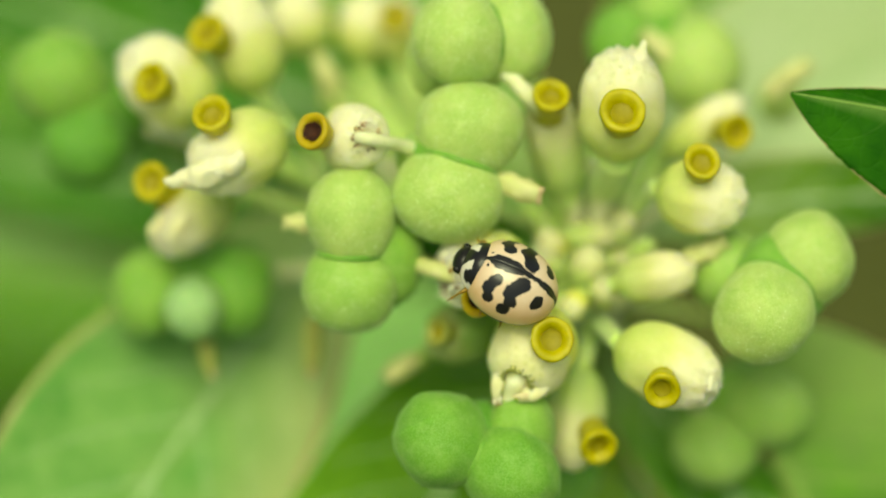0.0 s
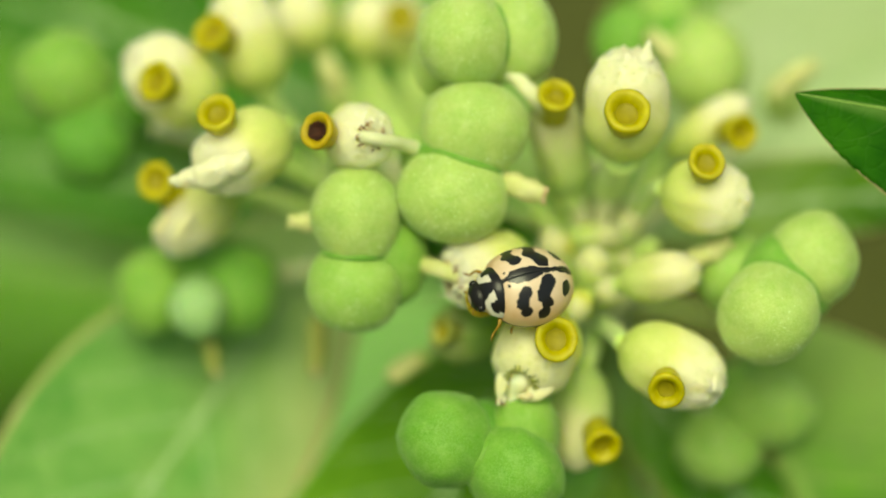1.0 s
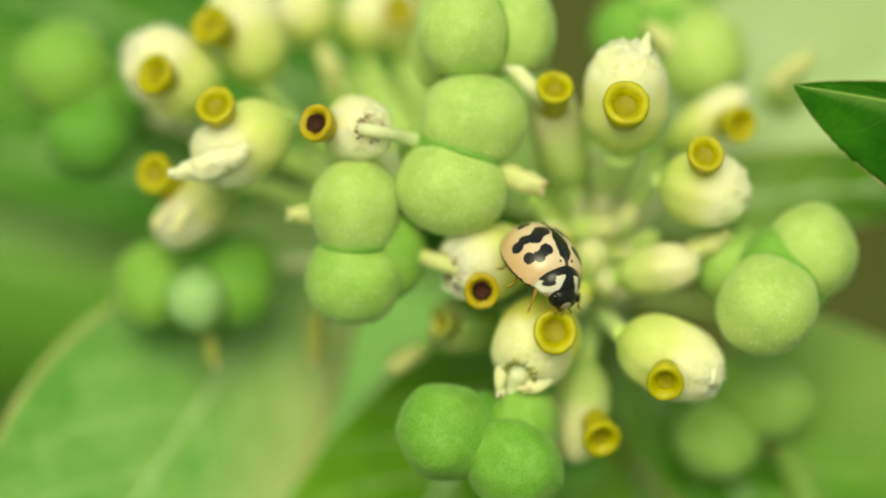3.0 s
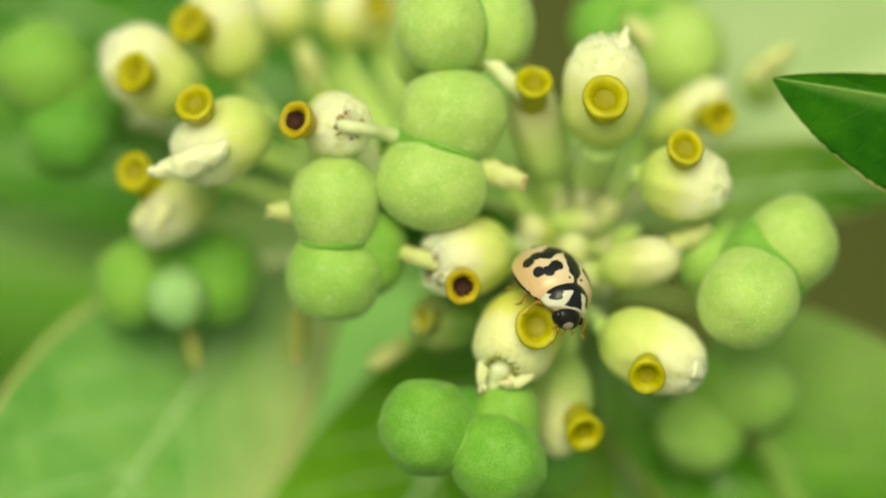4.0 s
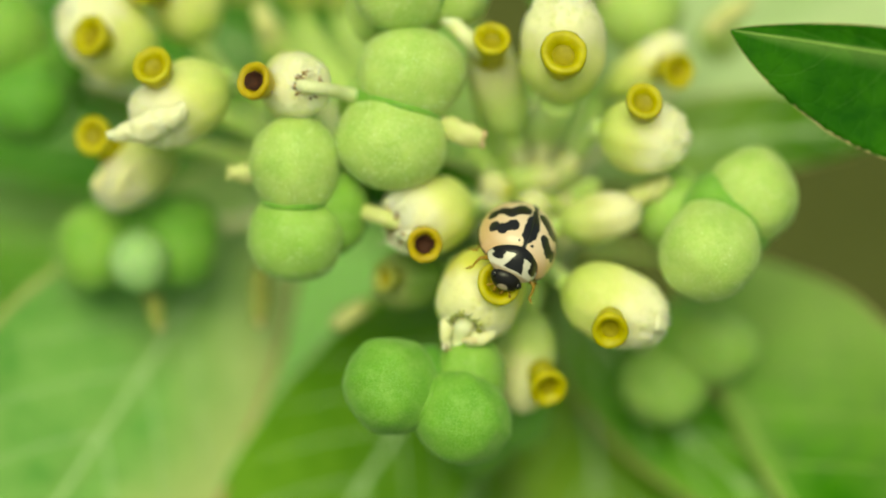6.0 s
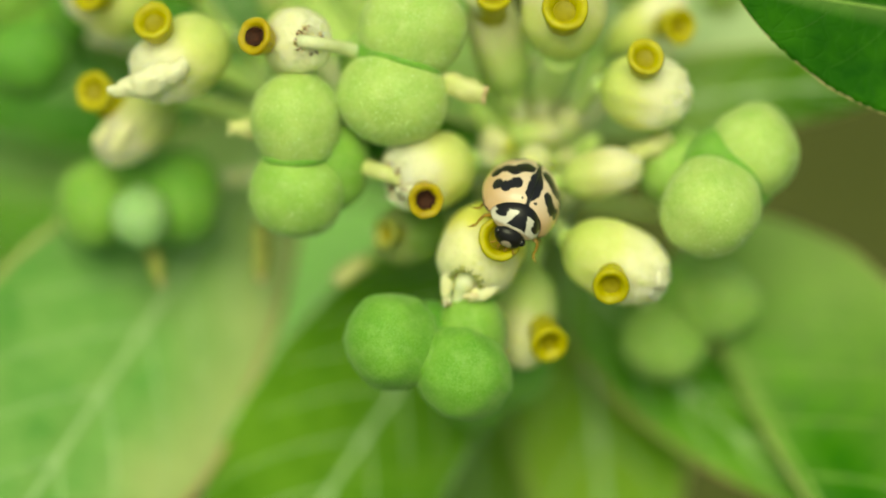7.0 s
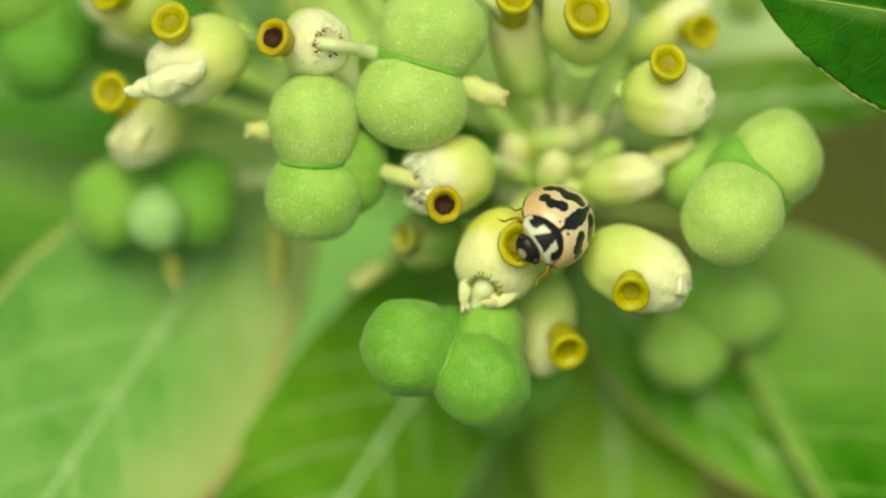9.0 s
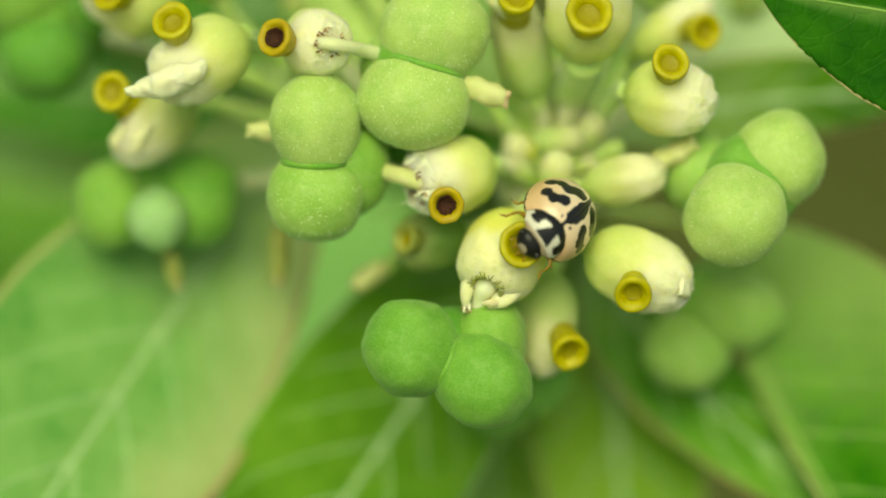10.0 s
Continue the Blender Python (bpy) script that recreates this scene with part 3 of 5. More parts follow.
def gland(body, centre, facing, r, floor=None, foot=None, skin=None):
    """The yellow nectar cup on a flower cup's shoulder: a flared wall with a thick round rim, and its floor."""
    facing = Vector(facing).normalized()
    centre = Vector(centre)
    bm = bmesh.new()
    prof = spline(((0.66, -1.15), (0.80, -0.80), (0.93, -0.42), (1.0, -0.14), (1.0, 0.02), (0.94, 0.11), (0.82, 0.13), (0.70, 0.08), (0.60, -0.02), (0.52, -0.14), (0.47, -0.28), (0.44, -0.5)), 36)
    revolve(bm, centre, facing, [(a * r, h * r) for a, h in prof], 56, 0.05, 0.0, centre.x, 0.94)
    skin = skin or (GLAND_OLD if floor else GLAND)
    wall = part("gland", bm, skin, body, "waxy ochre nectar gland" if floor else "waxy yellow cup-shaped nectar gland")
    bm = bmesh.new()
    if floor == BROWN:
        prof, uneven = ((0.50, -0.5), (0.53, 0.0), (0.47, -0.05), (0.40, -0.14), (0.30, -0.26), (0.03, -0.30)), 0.34
    else:
        prof, uneven = ((0.44, -0.5), (0.49, -0.23), (0.42, -0.29), (0.30, -0.32), (0.16, -0.33), (0.03, -0.34)), 0.05
    revolve(bm, centre, facing, [(a * r, h * r) for a, h in prof], 48, uneven, 0.0, centre.y, 0.94)
    part("gland_floor", bm, floor or NECTAR, body, "dried dark brown gland floor" if floor == BROWN else "olive-yellow gland floor")
    if foot is not None:
        bm = bmesh.new()
        tube(bm, (centre - facing * r * 0.9, Vector(foot)), (0.66 * r, 0.85 * r), 16, 8, 0.05)
        part("gland_foot", bm, skin, body)
    return wall


def lobe(parent, centre, a, b, depth, turn, seed=0, hairs=0, keel=None, keel_lift=0.0, skin=None):
    """One rounded fruit lobe; a and b are half-axes across, turned in the plane, depth its half-axis towards the light."""
    w = radians(turn)
    ax = Vector((math.cos(w), math.sin(w), 0))
    ay = Vector((-math.sin(w), math.cos(w), 0))
    az = Vector((0, 0, 1))
    c = Vector(centre)
    to_core = ORIGIN[parent] - c
    press = Vector((to_core.dot(ax) / a, to_core.dot(ay) / b, to_core.dot(az) / depth)).normalized()

    def reach(d):
        """Rounded outside, pressed flat against the other lobes towards the core."""
        h = d.dot(press)
        rim = math.sqrt(max(0.0, 1 - h * h))
        p = 2.5 if h > 0 else 2.15
        k = (abs(h) ** p + rim ** p) ** (-1 / p)
        k *= 1 + 0.05 * noise.noise(d * 1.7 + Vector((seed, 3.1, 0)))
        if keel is not None:
            off = d.y * math.cos(radians(keel)) - d.x * math.sin(radians(keel)) - math.sin(radians(keel_lift))
            k += 0.035 * math.exp(-(off / 0.10) ** 2) - 0.02 * math.exp(-((off - 0.3) / 0.2) ** 2)
        return k

    bm = bmesh.new()
    for v in bmesh.ops.create_icosphere(bm, subdivisions=5 if hairs or keel else 4, radius=1.0)["verts"]:
        d = v.co * reach(v.co.normalized())
        v.co = c + ax * (a * d.x) + ay * (b * d.y) + az * (depth * d.z)
    ob = part("fruit_lobe", bm, skin or parent.data.materials[0], parent)
    if hairs:
        rnd = random.Random(seed + 11)
        bm = bmesh.new()
        made = 0
        while made < hairs:
            d = Vector((rnd.gauss(0, 1), rnd.gauss(0, 1), abs(rnd.gauss(0, 1)) * 0.9 + 0.05)).normalized()
            if rnd.random() > 0.35 + 0.65 * max(0.0, -d.y):
                continue
            p = ax * (a * d.x) + ay * (b * d.y) + az * (depth * d.z)
            nrm = (ax * (d.x / a) + ay * (d.y / b) + az * (d.z / depth)).normalized()
            p = c + p * reach(d)
            r = rnd.uniform(0.014, 0.032)
            side = nrm.orthogonal().normalized()
            up = nrm.cross(side)
            tip = bm.verts.new(p + nrm * r * rnd.uniform(1.6, 3.2) + side * r * rnd.uniform(-1, 1))
            ring = [bm.verts.new(p - nrm * 0.01 + (side * math.cos(j * 1.2566) + up * math.sin(j * 1.2566)) * r) for j in range(5)]
            for j in range(5):
                bm.faces.new((ring[j], ring[(j + 1) % 5], tip))
            made += 1
        tagged(part("fruit_hairs", bm, HAIR, ob, "tiny white hairs"), kind="stuff")
    return ob


def capsule(plant, core, size, pedicel, skin=None, thick=(0.30, 0.26, 0.30), stalk=None, core_skin=None):
    """The core of a three-lobed fruit, with its stalk; lobes and styles are its parts."""
    bm = bmesh.new()
    blob(bm, core, ((size, 0, 0), (0, size, 0), (0, 0, size)), 3, 0.05, 1.0, core[0])
    ob = part("fruit", bm, core_skin or skin or FRUIT, plant, "green three-lobed fruit capsule with fine white hairs", core)
    bm = bmesh.new()
    tube(bm, pedicel, thick, 14, 14, 0.12, core[1])
    part("fruit_stalk", bm, stalk or STALK_PALE, ob, "pale green fruit stalk")
    return ob


def seam(fruit, one, two, wide, deep):
    """The greener seam in the groove between two lobes of a fruit."""
    one, two = Vector(one), Vector(two)
    d = (two - one).normalized()
    a, b = basis(d, (0, 0, 1))
    ring = []
    for i in range(33):
        w = radians(-112 + 224 * i / 32)
        ring.append((one + two) / 2 + a * (deep * math.cos(w)) + b * (wide * math.sin(w)))
    bm = bmesh.new()
    tube(bm, ring, (0.10, 0.16, 0.16, 0.10), 12, 60, 0.2)
    part("fruit_seam", bm, FRUIT_GREEN, fruit, "deep green seam between the lobes")


def style(parent, points, r=0.16, split=True, seed=0):
    """A withered style: a tapering stub, split at its end."""
    bm = bmesh.new()
    tube(bm, points, (r * 0.9, r * 1.2, r * 1.2, r * 0.7), 14, 18, 0.35, seed)
    ob = part("style", bm, STYLE_OLIVE if seed == 5 else STYLE, parent, "olive withered style" if seed == 5 else "pale yellow withered style")
    if split:
        pts = [Vector(p) for p in points]
        d = (pts[-1] - pts[-2]).normalized()
        a, b = basis(d)
        bm = bmesh.new()
        for k in (-1, 0, 1):
            p = pts[-1] - d * 0.1
            tube(bm, (p + a * k * r * 0.3, p + d * 0.12 + a * k * r * 0.6, p + d * 0.20 + a * k * r * 0.9 + b * 0.03 * k), (r * 0.5, r * 0.4, r * 0.15), 6, 6)
        part("style_tip", bm, TIP if seed % 2 else STYLE, parent, "split style tip")
    return ob


def leaf(plant, p0, p1, p2, left, right, facing=(0, 0, 1), peak=0.45, power=2.0, fold=0.12, wave=0.25, material=None, rib=None, margin=None,
         label="mid-green leaf with a pale midrib", veins=5, rib_r=0.22, stalk=None, seed=0, teeth=0.0, cells=40, edge=1.0):
    """A leaf blade along a bent midrib, with half-widths to either side, a thick midrib, side veins and margins."""
    p0, p1, p2 = Vector(p0), Vector(p1), Vector(p2)
    facing = Vector(facing).normalized()

    def at(u, v):
        mid = p0 * (1 - u) ** 2 + p1 * 2 * u * (1 - u) + p2 * u * u
        d = ((p1 - p0) * (1 - u) + (p2 - p1) * u).normalized()
        side = d.cross(facing).normalized()
        up = side.cross(d).normalized()
        t = (u - peak) / (peak if u < peak else 1 - peak)
        w = max(0.0, 1 - abs(t) ** power) ** 0.85
        w *= right if v > 0 else left
        w *= 1 + 0.04 * noise.noise(Vector((u * 7, seed, 1 if v > 0 else 0)))
        if teeth and abs(v) > 0.99:
            w *= 1 + teeth * noise.noise(Vector((u * 90, seed, 0)))
        z = fold * abs(v) * w + wave * noise.noise(Vector((u * 4, v * 1.5, seed))) * abs(v)
        z += 0.10 * math.sin((u - abs(v) * 0.16) * veins * 2 * math.pi) * abs(v) * (1 - abs(v))
        return mid + side * (v * w) + up * z, up

    nv = 24
    bm = bmesh.new()
    uv = bm.loops.layers.uv.verify()
    thick = 0.16
    tops, lows = [], []
    for i in range(cells + 1):
        u = 0.004 + 0.992 * i / cells
        row_t, row_l = [], []
        for j in range(nv + 1):
            p, up = at(u, 2 * j / nv - 1)
            row_t.append(bm.verts.new(p + up * thick / 2))
            row_l.append(bm.verts.new(p - up * thick / 2))
        tops.append(row_t)
        lows.append(row_l)

    def face(quad, cells_uv):
        f = bm.faces.new(quad)
        for loop, (i, j) in zip(f.loops, cells_uv):
            loop[uv].uv = (j / nv, i / cells)

    for i in range(cells):
        for j in range(nv):
            c = ((i, j), (i, j + 1), (i + 1, j + 1), (i + 1, j))
            face([tops[a][b] for a, b in c], c)
            c = c[::-1]
            face([lows[a][b] for a, b in c], c)
        for j in (0, nv):
            face((tops[i][j], tops[i + 1][j], lows[i + 1][j], lows[i][j]), ((i, j), (i + 1, j), (i + 1, j), (i, j)))
    for i in (0, cells):
        for j in range(nv):
            face((tops[i][j], tops[i][j + 1], lows[i][j + 1], lows[i][j]), ((i, j), (i, j + 1), (i, j + 1), (i, j)))
    ob = part("leaf", bm, material or LEAF, plant, label)
    rib = rib or RIB
    bm = bmesh.new()
    pts = [at(u, 0)[0] + at(u, 0)[1] * 0.08 for u in (0.0, 0.15, 0.3, 0.45, 0.6, 0.75, 0.9, 0.99)]
    tube(bm, pts, (rib_r, rib_r * 0.8, rib_r * 0.55, rib_r * 0.25), 10, 40)
    part("midrib", bm, rib, ob, "pale raised midrib")
    for k in range(veins):
        for s in (-1, 1):
            u0 = 0.06 + 0.80 * k / veins
            pts = []
            for f in (0.0, 0.25, 0.5, 0.75, 0.93):
                p, up = at(min(0.985, u0 + 0.17 * f + 0.05 * f * f), s * f)
                pts.append(p + up * (0.082 if teeth else 0.07))
            bm = bmesh.new()
            tube(bm, pts, [q * (0.55 * rib_r if teeth else max(rib_r, 0.20)) for q in (0.30, 0.20, 0.06)], 6, 18)
            part("vein", bm, VEIN_DARK if teeth else rib, ob)
    for s in (-1, 1):
        bm = bmesh.new()
        tube(bm, [at(0.01 + 0.98 * i / 24, s)[0] for i in range(25)], [q * edge * (0.5 if teeth else 1.0) for q in (0.05, 0.10, 0.11, 0.09, 0.04)], 6, 80)
        part("leaf_margin", bm, (margin or (MARGIN, MARGIN))[0 if s < 0 else 1], ob, "thin pale leaf margin")
    if stalk:
        bm = bmesh.new()
        tube(bm, (*stalk, p0 + (p1 - p0).normalized() * 0.3), (max(0.34, rib_r * 1.6), max(0.28, rib_r * 1.3), rib_r), 10, 16, 0.1)
        part("leaf_stalk", bm, STALK, ob, "pale green leaf stalk")
    return ob


# ---- the plant ----
def flower_head():
    plant = new("fireplant")
    plant.location = FOOT
    tagged(plant, "green flowering spurge with clustered fruit capsules and yellow glands", "plant")
    bm = bmesh.new()
    inv = UMBEL.inverted() @ FOOT / MM
    tube(bm, (inv + Vector((0, -1, -3)), inv.lerp(Vector((2, -8, -70)), 0.5) + Vector((3, -6, 0)), (3.5, -5, -60), (4.6, -2.4, -24), HUB), (3.4, 3.0, 2.5, 2.2, 1.6), 14, 40, 0.08, 4)
    part("stem", bm, STEM, plant, "green upright stem")
    body = cup(plant, (-4.35, 4.68, -4.0), (-3.12, 4.52, -1.0), 1.42, ((6.21, -1.49, -11.0), (-0.61, 0.53, -11.0), (-4.56, 2.75, -9.0), (-4.6, 4.2, -5.6),), green=False, seed=1, ragged=1, lobes=4)
    shreds(body, (-3.1, 4.52, -0.86), (0.37, -0.05, 0.93), 0.60, 26, 1)
    gland(body, (-5.30, 4.78, -0.5), (-0.45, 0.2, 0.87), 0.78, BROWN, (-4.91, 4.7, -1.9))
    body = cup(plant, (7.24, 3.74, -3.4), (7.48, 7.87, -1.6), 1.77, ((6.21, -1.49, -11.0), (6.65, 1.53, -10.0), (7.13, 3.16, -6.0),), green=False, seed=2, ragged=1, stalk_r=0.85)
    gland(body, (7.21, 5.55, 0.3), (0.05, 0.42, 0.9), 1.0, None, (7.3, 5.29, -1.6))
    tuft(body, ((7.71, 7.02, -0.9), (8.0, 7.73, -1.2), (8.22, 8.43, -1.6),), (0.34, 0.36, 0.12), 2)
    body = cup(plant, (8.89, 2.49, -3.5), (12.31, 1.89, -2.6), 1.55, ((6.21, -1.49, -11.0), (7.58, 0.52, -9.0), (8.73, 2.41, -5.0),), green=False, seed=3, ragged=1)
    gland(body, (10.52, 3.56, -0.8), (0.08, 0.35, 0.93), 0.8, None, (10.72, 3.05, -2.3))
    body = cup(plant, (7.2, -3.85, -2.8), (11.08, -5.63, -2.0), 1.63, ((6.21, -1.49, -11.0), (6.59, -2.95, -9.0), (7.06, -3.56, -5.0),), green=False, seed=4, ragged=1)
    gland(body, (8.81, -5.7, 0.1), (-0.1, -0.4, 0.92), 0.79, None, (9.01, -5.15, -1.6))
    tuft(body, ((10.6, -5.41, -1.2), (11.04, -5.56, -1.6), (11.48, -5.53, -1.8),), (0.5, 0.4, 0.08), 4)
    body = cup(plant, (4.51, -2.81, -3.8), (2.98, -5.38, -1.1), 1.74, ((6.21, -1.49, -11.0), (5.97, -2.2, -9.0), (5.15, -2.84, -5.0),), green=3, seed=5, lobes=0, round_mouth=True)
    gland(body, (4.4, -3.63, 0.1), (0.12, 0.12, 0.98), 0.93, None, (4.18, -4.02, -1.6))
    teeth(body, (2.98, -5.38, -1.06), (-0.39, -0.65, 0.65), 0.56, 30, 5)
    tuft(body, ((2.5, -4.75, -1.75), (2.28, -5.35, -1.5), (2.2, -5.9, -1.55), (2.22, -6.25, -1.7)), (0.24, 0.30, 0.20, 0.05), 12, 0.6, CREAM)
    tuft(body, ((4.45, -4.6, -1.75), (4.2, -5.3, -1.5), (3.75, -5.8, -1.3), (3.3, -6.0, -1.2), (3.05, -6.02, -1.2)), (0.30, 0.40, 0.36, 0.26, 0.12), 13, 0.5, CREAM)
    tuft(body, ((3.45, -5.98, -1.02), (3.15, -6.0, -0.96), (2.85, -6.02, -1.05)), (0.12, 0.17, 0.08), 5, 0.9, PALE_TAN)
    shreds(body, (2.2, -6.2, -1.6), (-0.1, -0.9, 0.3), 0.16, 10, 12)
    body = cup(plant, (-6.71, 5.18, -4.0), (-10.1, 3.01, -2.8), 1.62, ((6.21, -1.49, -11.0), (-1.12, 1.55, -12.0), (-5.55, 4.48, -9.0), (-6.72, 4.96, -6.0),), green=False, seed=6, ragged=1.2)
    gland(body, (-9.45, 5.54, -1.4), (-0.15, 0.45, 0.88), 0.85, None, (-9.11, 4.82, -3.0))
    tuft(body, ((-8.95, 3.33, -1.75), (-9.71, 3.1, -1.65), (-10.6, 2.84, -1.9), (-11.43, 2.71, -1.9),), (0.5, 0.62, 0.42, 0.14), 6, 0.6)
    tuft(body, ((-8.13, 3.81, -1.5), (-8.69, 3.42, -1.4), (-9.48, 3.34, -1.6),), (0.3, 0.46, 0.4), 8, 0.6)
    body = cup(plant, (-10.02, 5.9, -7.8), (-13.45, 8.29, -6.4), 1.8, ((6.21, -1.49, -11.0), (-2.16, 1.05, -13.0), (-7.67, 4.06, -11.0), (-9.64, 5.6, -9.0),), green=False, seed=7, ragged=1)
    gland(body, (-12.35, 7.03, -4.6), (-0.50, 0.22, 0.84), 0.9, None, (-11.96, 7.04, -6.5))
    body = cup(plant, (-9.2, 2.8, -7.0), (-12.05, 0.15, -6.4), 1.28, ((6.21, -1.49, -11.0), (-2.65, 0.53, -12.0), (-8.1, 2.27, -10.0), (-9.67, 2.36, -8.0),), green=2, seed=8, ragged=1)
    tuft(body, ((-10.9, 1.5, -5.45), (-11.35, 0.75, -5.4), (-11.75, -0.1, -6.0)), (0.28, 0.36, 0.12), 14, 1.0, CREAM)
    tuft(body, ((-11.9, 1.4, -5.7), (-12.25, 0.8, -5.9), (-12.5, 0.45, -6.2)), (0.26, 0.30, 0.10), 15, 1.0, CREAM)
    gland(body, (-12.36, 2.84, -5.0), (-0.25, 0.1, 0.96), 0.84, None, (-11.7, 2.2, -6.4))
    body = cup(plant, (3.45, -0.45, -4.3), (0.05, -1.2, -2.7), 1.62, ((6.21, -1.49, -11.0), (4.9, -1.2, -9.0), (3.7, -0.5, -6.0),), green=False, seed=9, ragged=1, open_mouth=True)
    shreds(body, (0.25, -1.15, -2.55), (-0.9, -0.2, 0.42), 0.85, 26, 9)
    gland(body, (1.44, -2.04, -0.9), (0.05, -0.2, 0.97), 0.76, BROWN, (1.31, -1.49, -2.6))
    body = cup(plant, (5.95, -5.05, -6.2), (5.4, -9.05, -4.6), 1.26, ((6.21, -1.49, -11.0), (6.53, -2.98, -10.0), (6.28, -4.15, -8.0),), green=True, seed=10, ragged=0.5)
    gland(body, (6.45, -8.21, -2.9), (0.2, -0.5, 0.85), 0.84, None, (6.19, -7.69, -4.4))
    body = cup(plant, (5.33, 2.33, -6.6), (4.22, 6.42, -4.2), 1.2, ((6.21, -1.49, -11.0), (5.9, 0.78, -10.0), (5.45, 1.99, -8.0),), green=True, seed=11, ragged=0.5, stalk_r=0.6)
    gland(body, (4.45, 6.33, -2.0), (0.05, 0.55, 0.83), 0.81, None, (4.44, 5.7, -4.0))
    body = cup(plant, (9.6, 4.1, -8.0), (12.8, 6.35, -7.2), 0.92, ((6.21, -1.49, -11.0), (8.15, 1.53, -10.0), (9.93, 4.48, -9.0),), green=False, seed=12, ragged=0.5)
    gland(body, (12.49, 4.96, -5.5), (0.3, -0.1, 0.94), 0.77, None, (12.06, 5.18, -7.0))
    body = cup(plant, (-8.03, 6.84, -9.0), (-9.3, 11.07, -8.0), 1.58, ((6.21, -1.49, -11.0), (-2.16, 1.57, -13.0), (-6.91, 5.32, -11.0),), green=False, seed=13, ragged=1)
    gland(body, (-10.1, 9.22, -5.8), (-0.35, 0.4, 0.85), 0.87, None, (-9.5, 9.06, -7.5))
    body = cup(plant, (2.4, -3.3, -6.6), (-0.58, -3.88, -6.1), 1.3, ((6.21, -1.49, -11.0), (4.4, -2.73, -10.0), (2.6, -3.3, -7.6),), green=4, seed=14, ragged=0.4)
    gland(body, (-0.27, -3.48, -4.7), (-0.72, 0.12, 0.66), 0.66, None, (0.6, -3.6, -5.6), STYLE_OLIVE)
    body = cup(plant, (7.2, -1.5, -4.5), (10.4, -0.86, -3.9), 1.03, ((6.21, -1.49, -11.0), (6.7, -1.65, -6.5),), green=2, seed=15, ragged=0.5)
    body = cup(plant, (5.02, 0.39, -7.3), (7.44, 0.63, -6.8), 0.64, ((6.21, -1.49, -11.0), (5.4, -0.48, -10.0),), green=True, seed=16, ragged=0.4)
    body = cup(plant, (6.97, 0.02, -7.3), (8.28, 1.61, -6.8), 0.59, ((6.21, -1.49, -11.0), (6.65, -0.48, -10.0),), green=True, seed=17, ragged=0.5)
    body = cup(plant, (-5.75, 9.01, -13.0), (-7.23, 11.48, -12.0), 1.41, ((6.21, -1.49, -11.0), (0.41, 2.36, -14.0), (-4.77, 7.54, -14.0),), green=False, seed=18, ragged=0.7)
    body = cup(plant, (-3.73, 8.58, -14.0), (-3.44, 11.45, -13.0), 1.29, ((6.21, -1.49, -11.0), (0.93, 2.62, -14.0), (-3.21, 7.28, -14.0),), green=False, seed=19, ragged=0.6)
    body = cup(plant, (-1.79, 8.58, -14.0), (-2.41, 11.33, -13.0), 1.24, ((6.21, -1.49, -11.0), (1.45, 3.14, -14.0), (-1.66, 7.28, -14.0),), green=False, seed=20, ragged=0.6)
    gland(body, (-2.13, 10.42, -11.5), (0, 0.1, 0.98), 0.76, None, None)
    fruit = capsule(plant, (0.47, 3.61, -3.2), 1.95, ((-3.86, 4.6, -2.2), (-3.29, 4.5, -0.55), (-2.34, 4.36, -1.0), (-1.67, 4.23, -2.2), (-0.91, 4.0, -3.0),), thick=(0.28, 0.27, 0.26, 0.28, 0.34), core_skin=FRUIT_GREEN)
    lobe(fruit, (1.15, 5.06, -2.6), 2.20, 1.9, 2.0, -12, hairs=300, seed=1, skin=FRUIT)
    lobe(fruit, (0.19, 2.12, -2.5), 2.31, 1.9, 2.04, -8, hairs=420, seed=2, skin=FRUIT)
    lobe(fruit, (-0.26, 3.61, -3.7), 1.71, 1.6, 1.68, 0, seed=3, skin=FRUIT_MID)
    seam(fruit, (1.15, 5.06, -2.6), (0.19, 2.12, -2.5), 1.6, 1.38)
    style(fruit, ((2.13, 2.87, -2.8), (2.7, 2.7, -2.4), (3.39, 2.42, -2.2), (3.95, 2.2, -2.0),), 0.42, seed=1)
    fruit = capsule(plant, (-3.58, -0.12, -3.5), 1.7, ((0.56, -1.18, -2.2), (-0.33, -0.86, -2.5), (-1.14, -0.63, -3.4), (-2.24, -0.46, -4.6),), thick=(0.36, 0.36, 0.34, 0.3), stalk=STYLE, core_skin=FRUIT_GREEN)
    lobe(fruit, (-3.79, 1.38, -2.50), 1.85, 2.04, 1.92, 0, hairs=260, seed=4, skin=FRUIT)
    lobe(fruit, (-3.88, -1.66, -3.00), 1.96, 1.85, 1.93, -10, hairs=300, seed=5, skin=FRUIT_MID)
    # Inner lobe: the shade between its neighbours is put into the dimmer skin.
    lobe(fruit, (-2.43, -0.40, -3.90), 1.6, 2.1, 1.75, 0, seed=6, skin=FRUIT_DIM)
    seam(fruit, (-3.79, 1.38, -2.5), (-3.88, -1.66, -3.0), 1.34, 1.34)
    style(fruit, ((-5.29, 0.97, -3.80), (-5.87, 1.06, -3.80), (-6.57, 1.11, -3.60),), 0.33, seed=2)
    style(fruit, ((-5.65, -2.95, -9.0), (-5.7, -4.19, -9.0), (-5.73, -5.45, -8.6),), 0.37, seed=5)
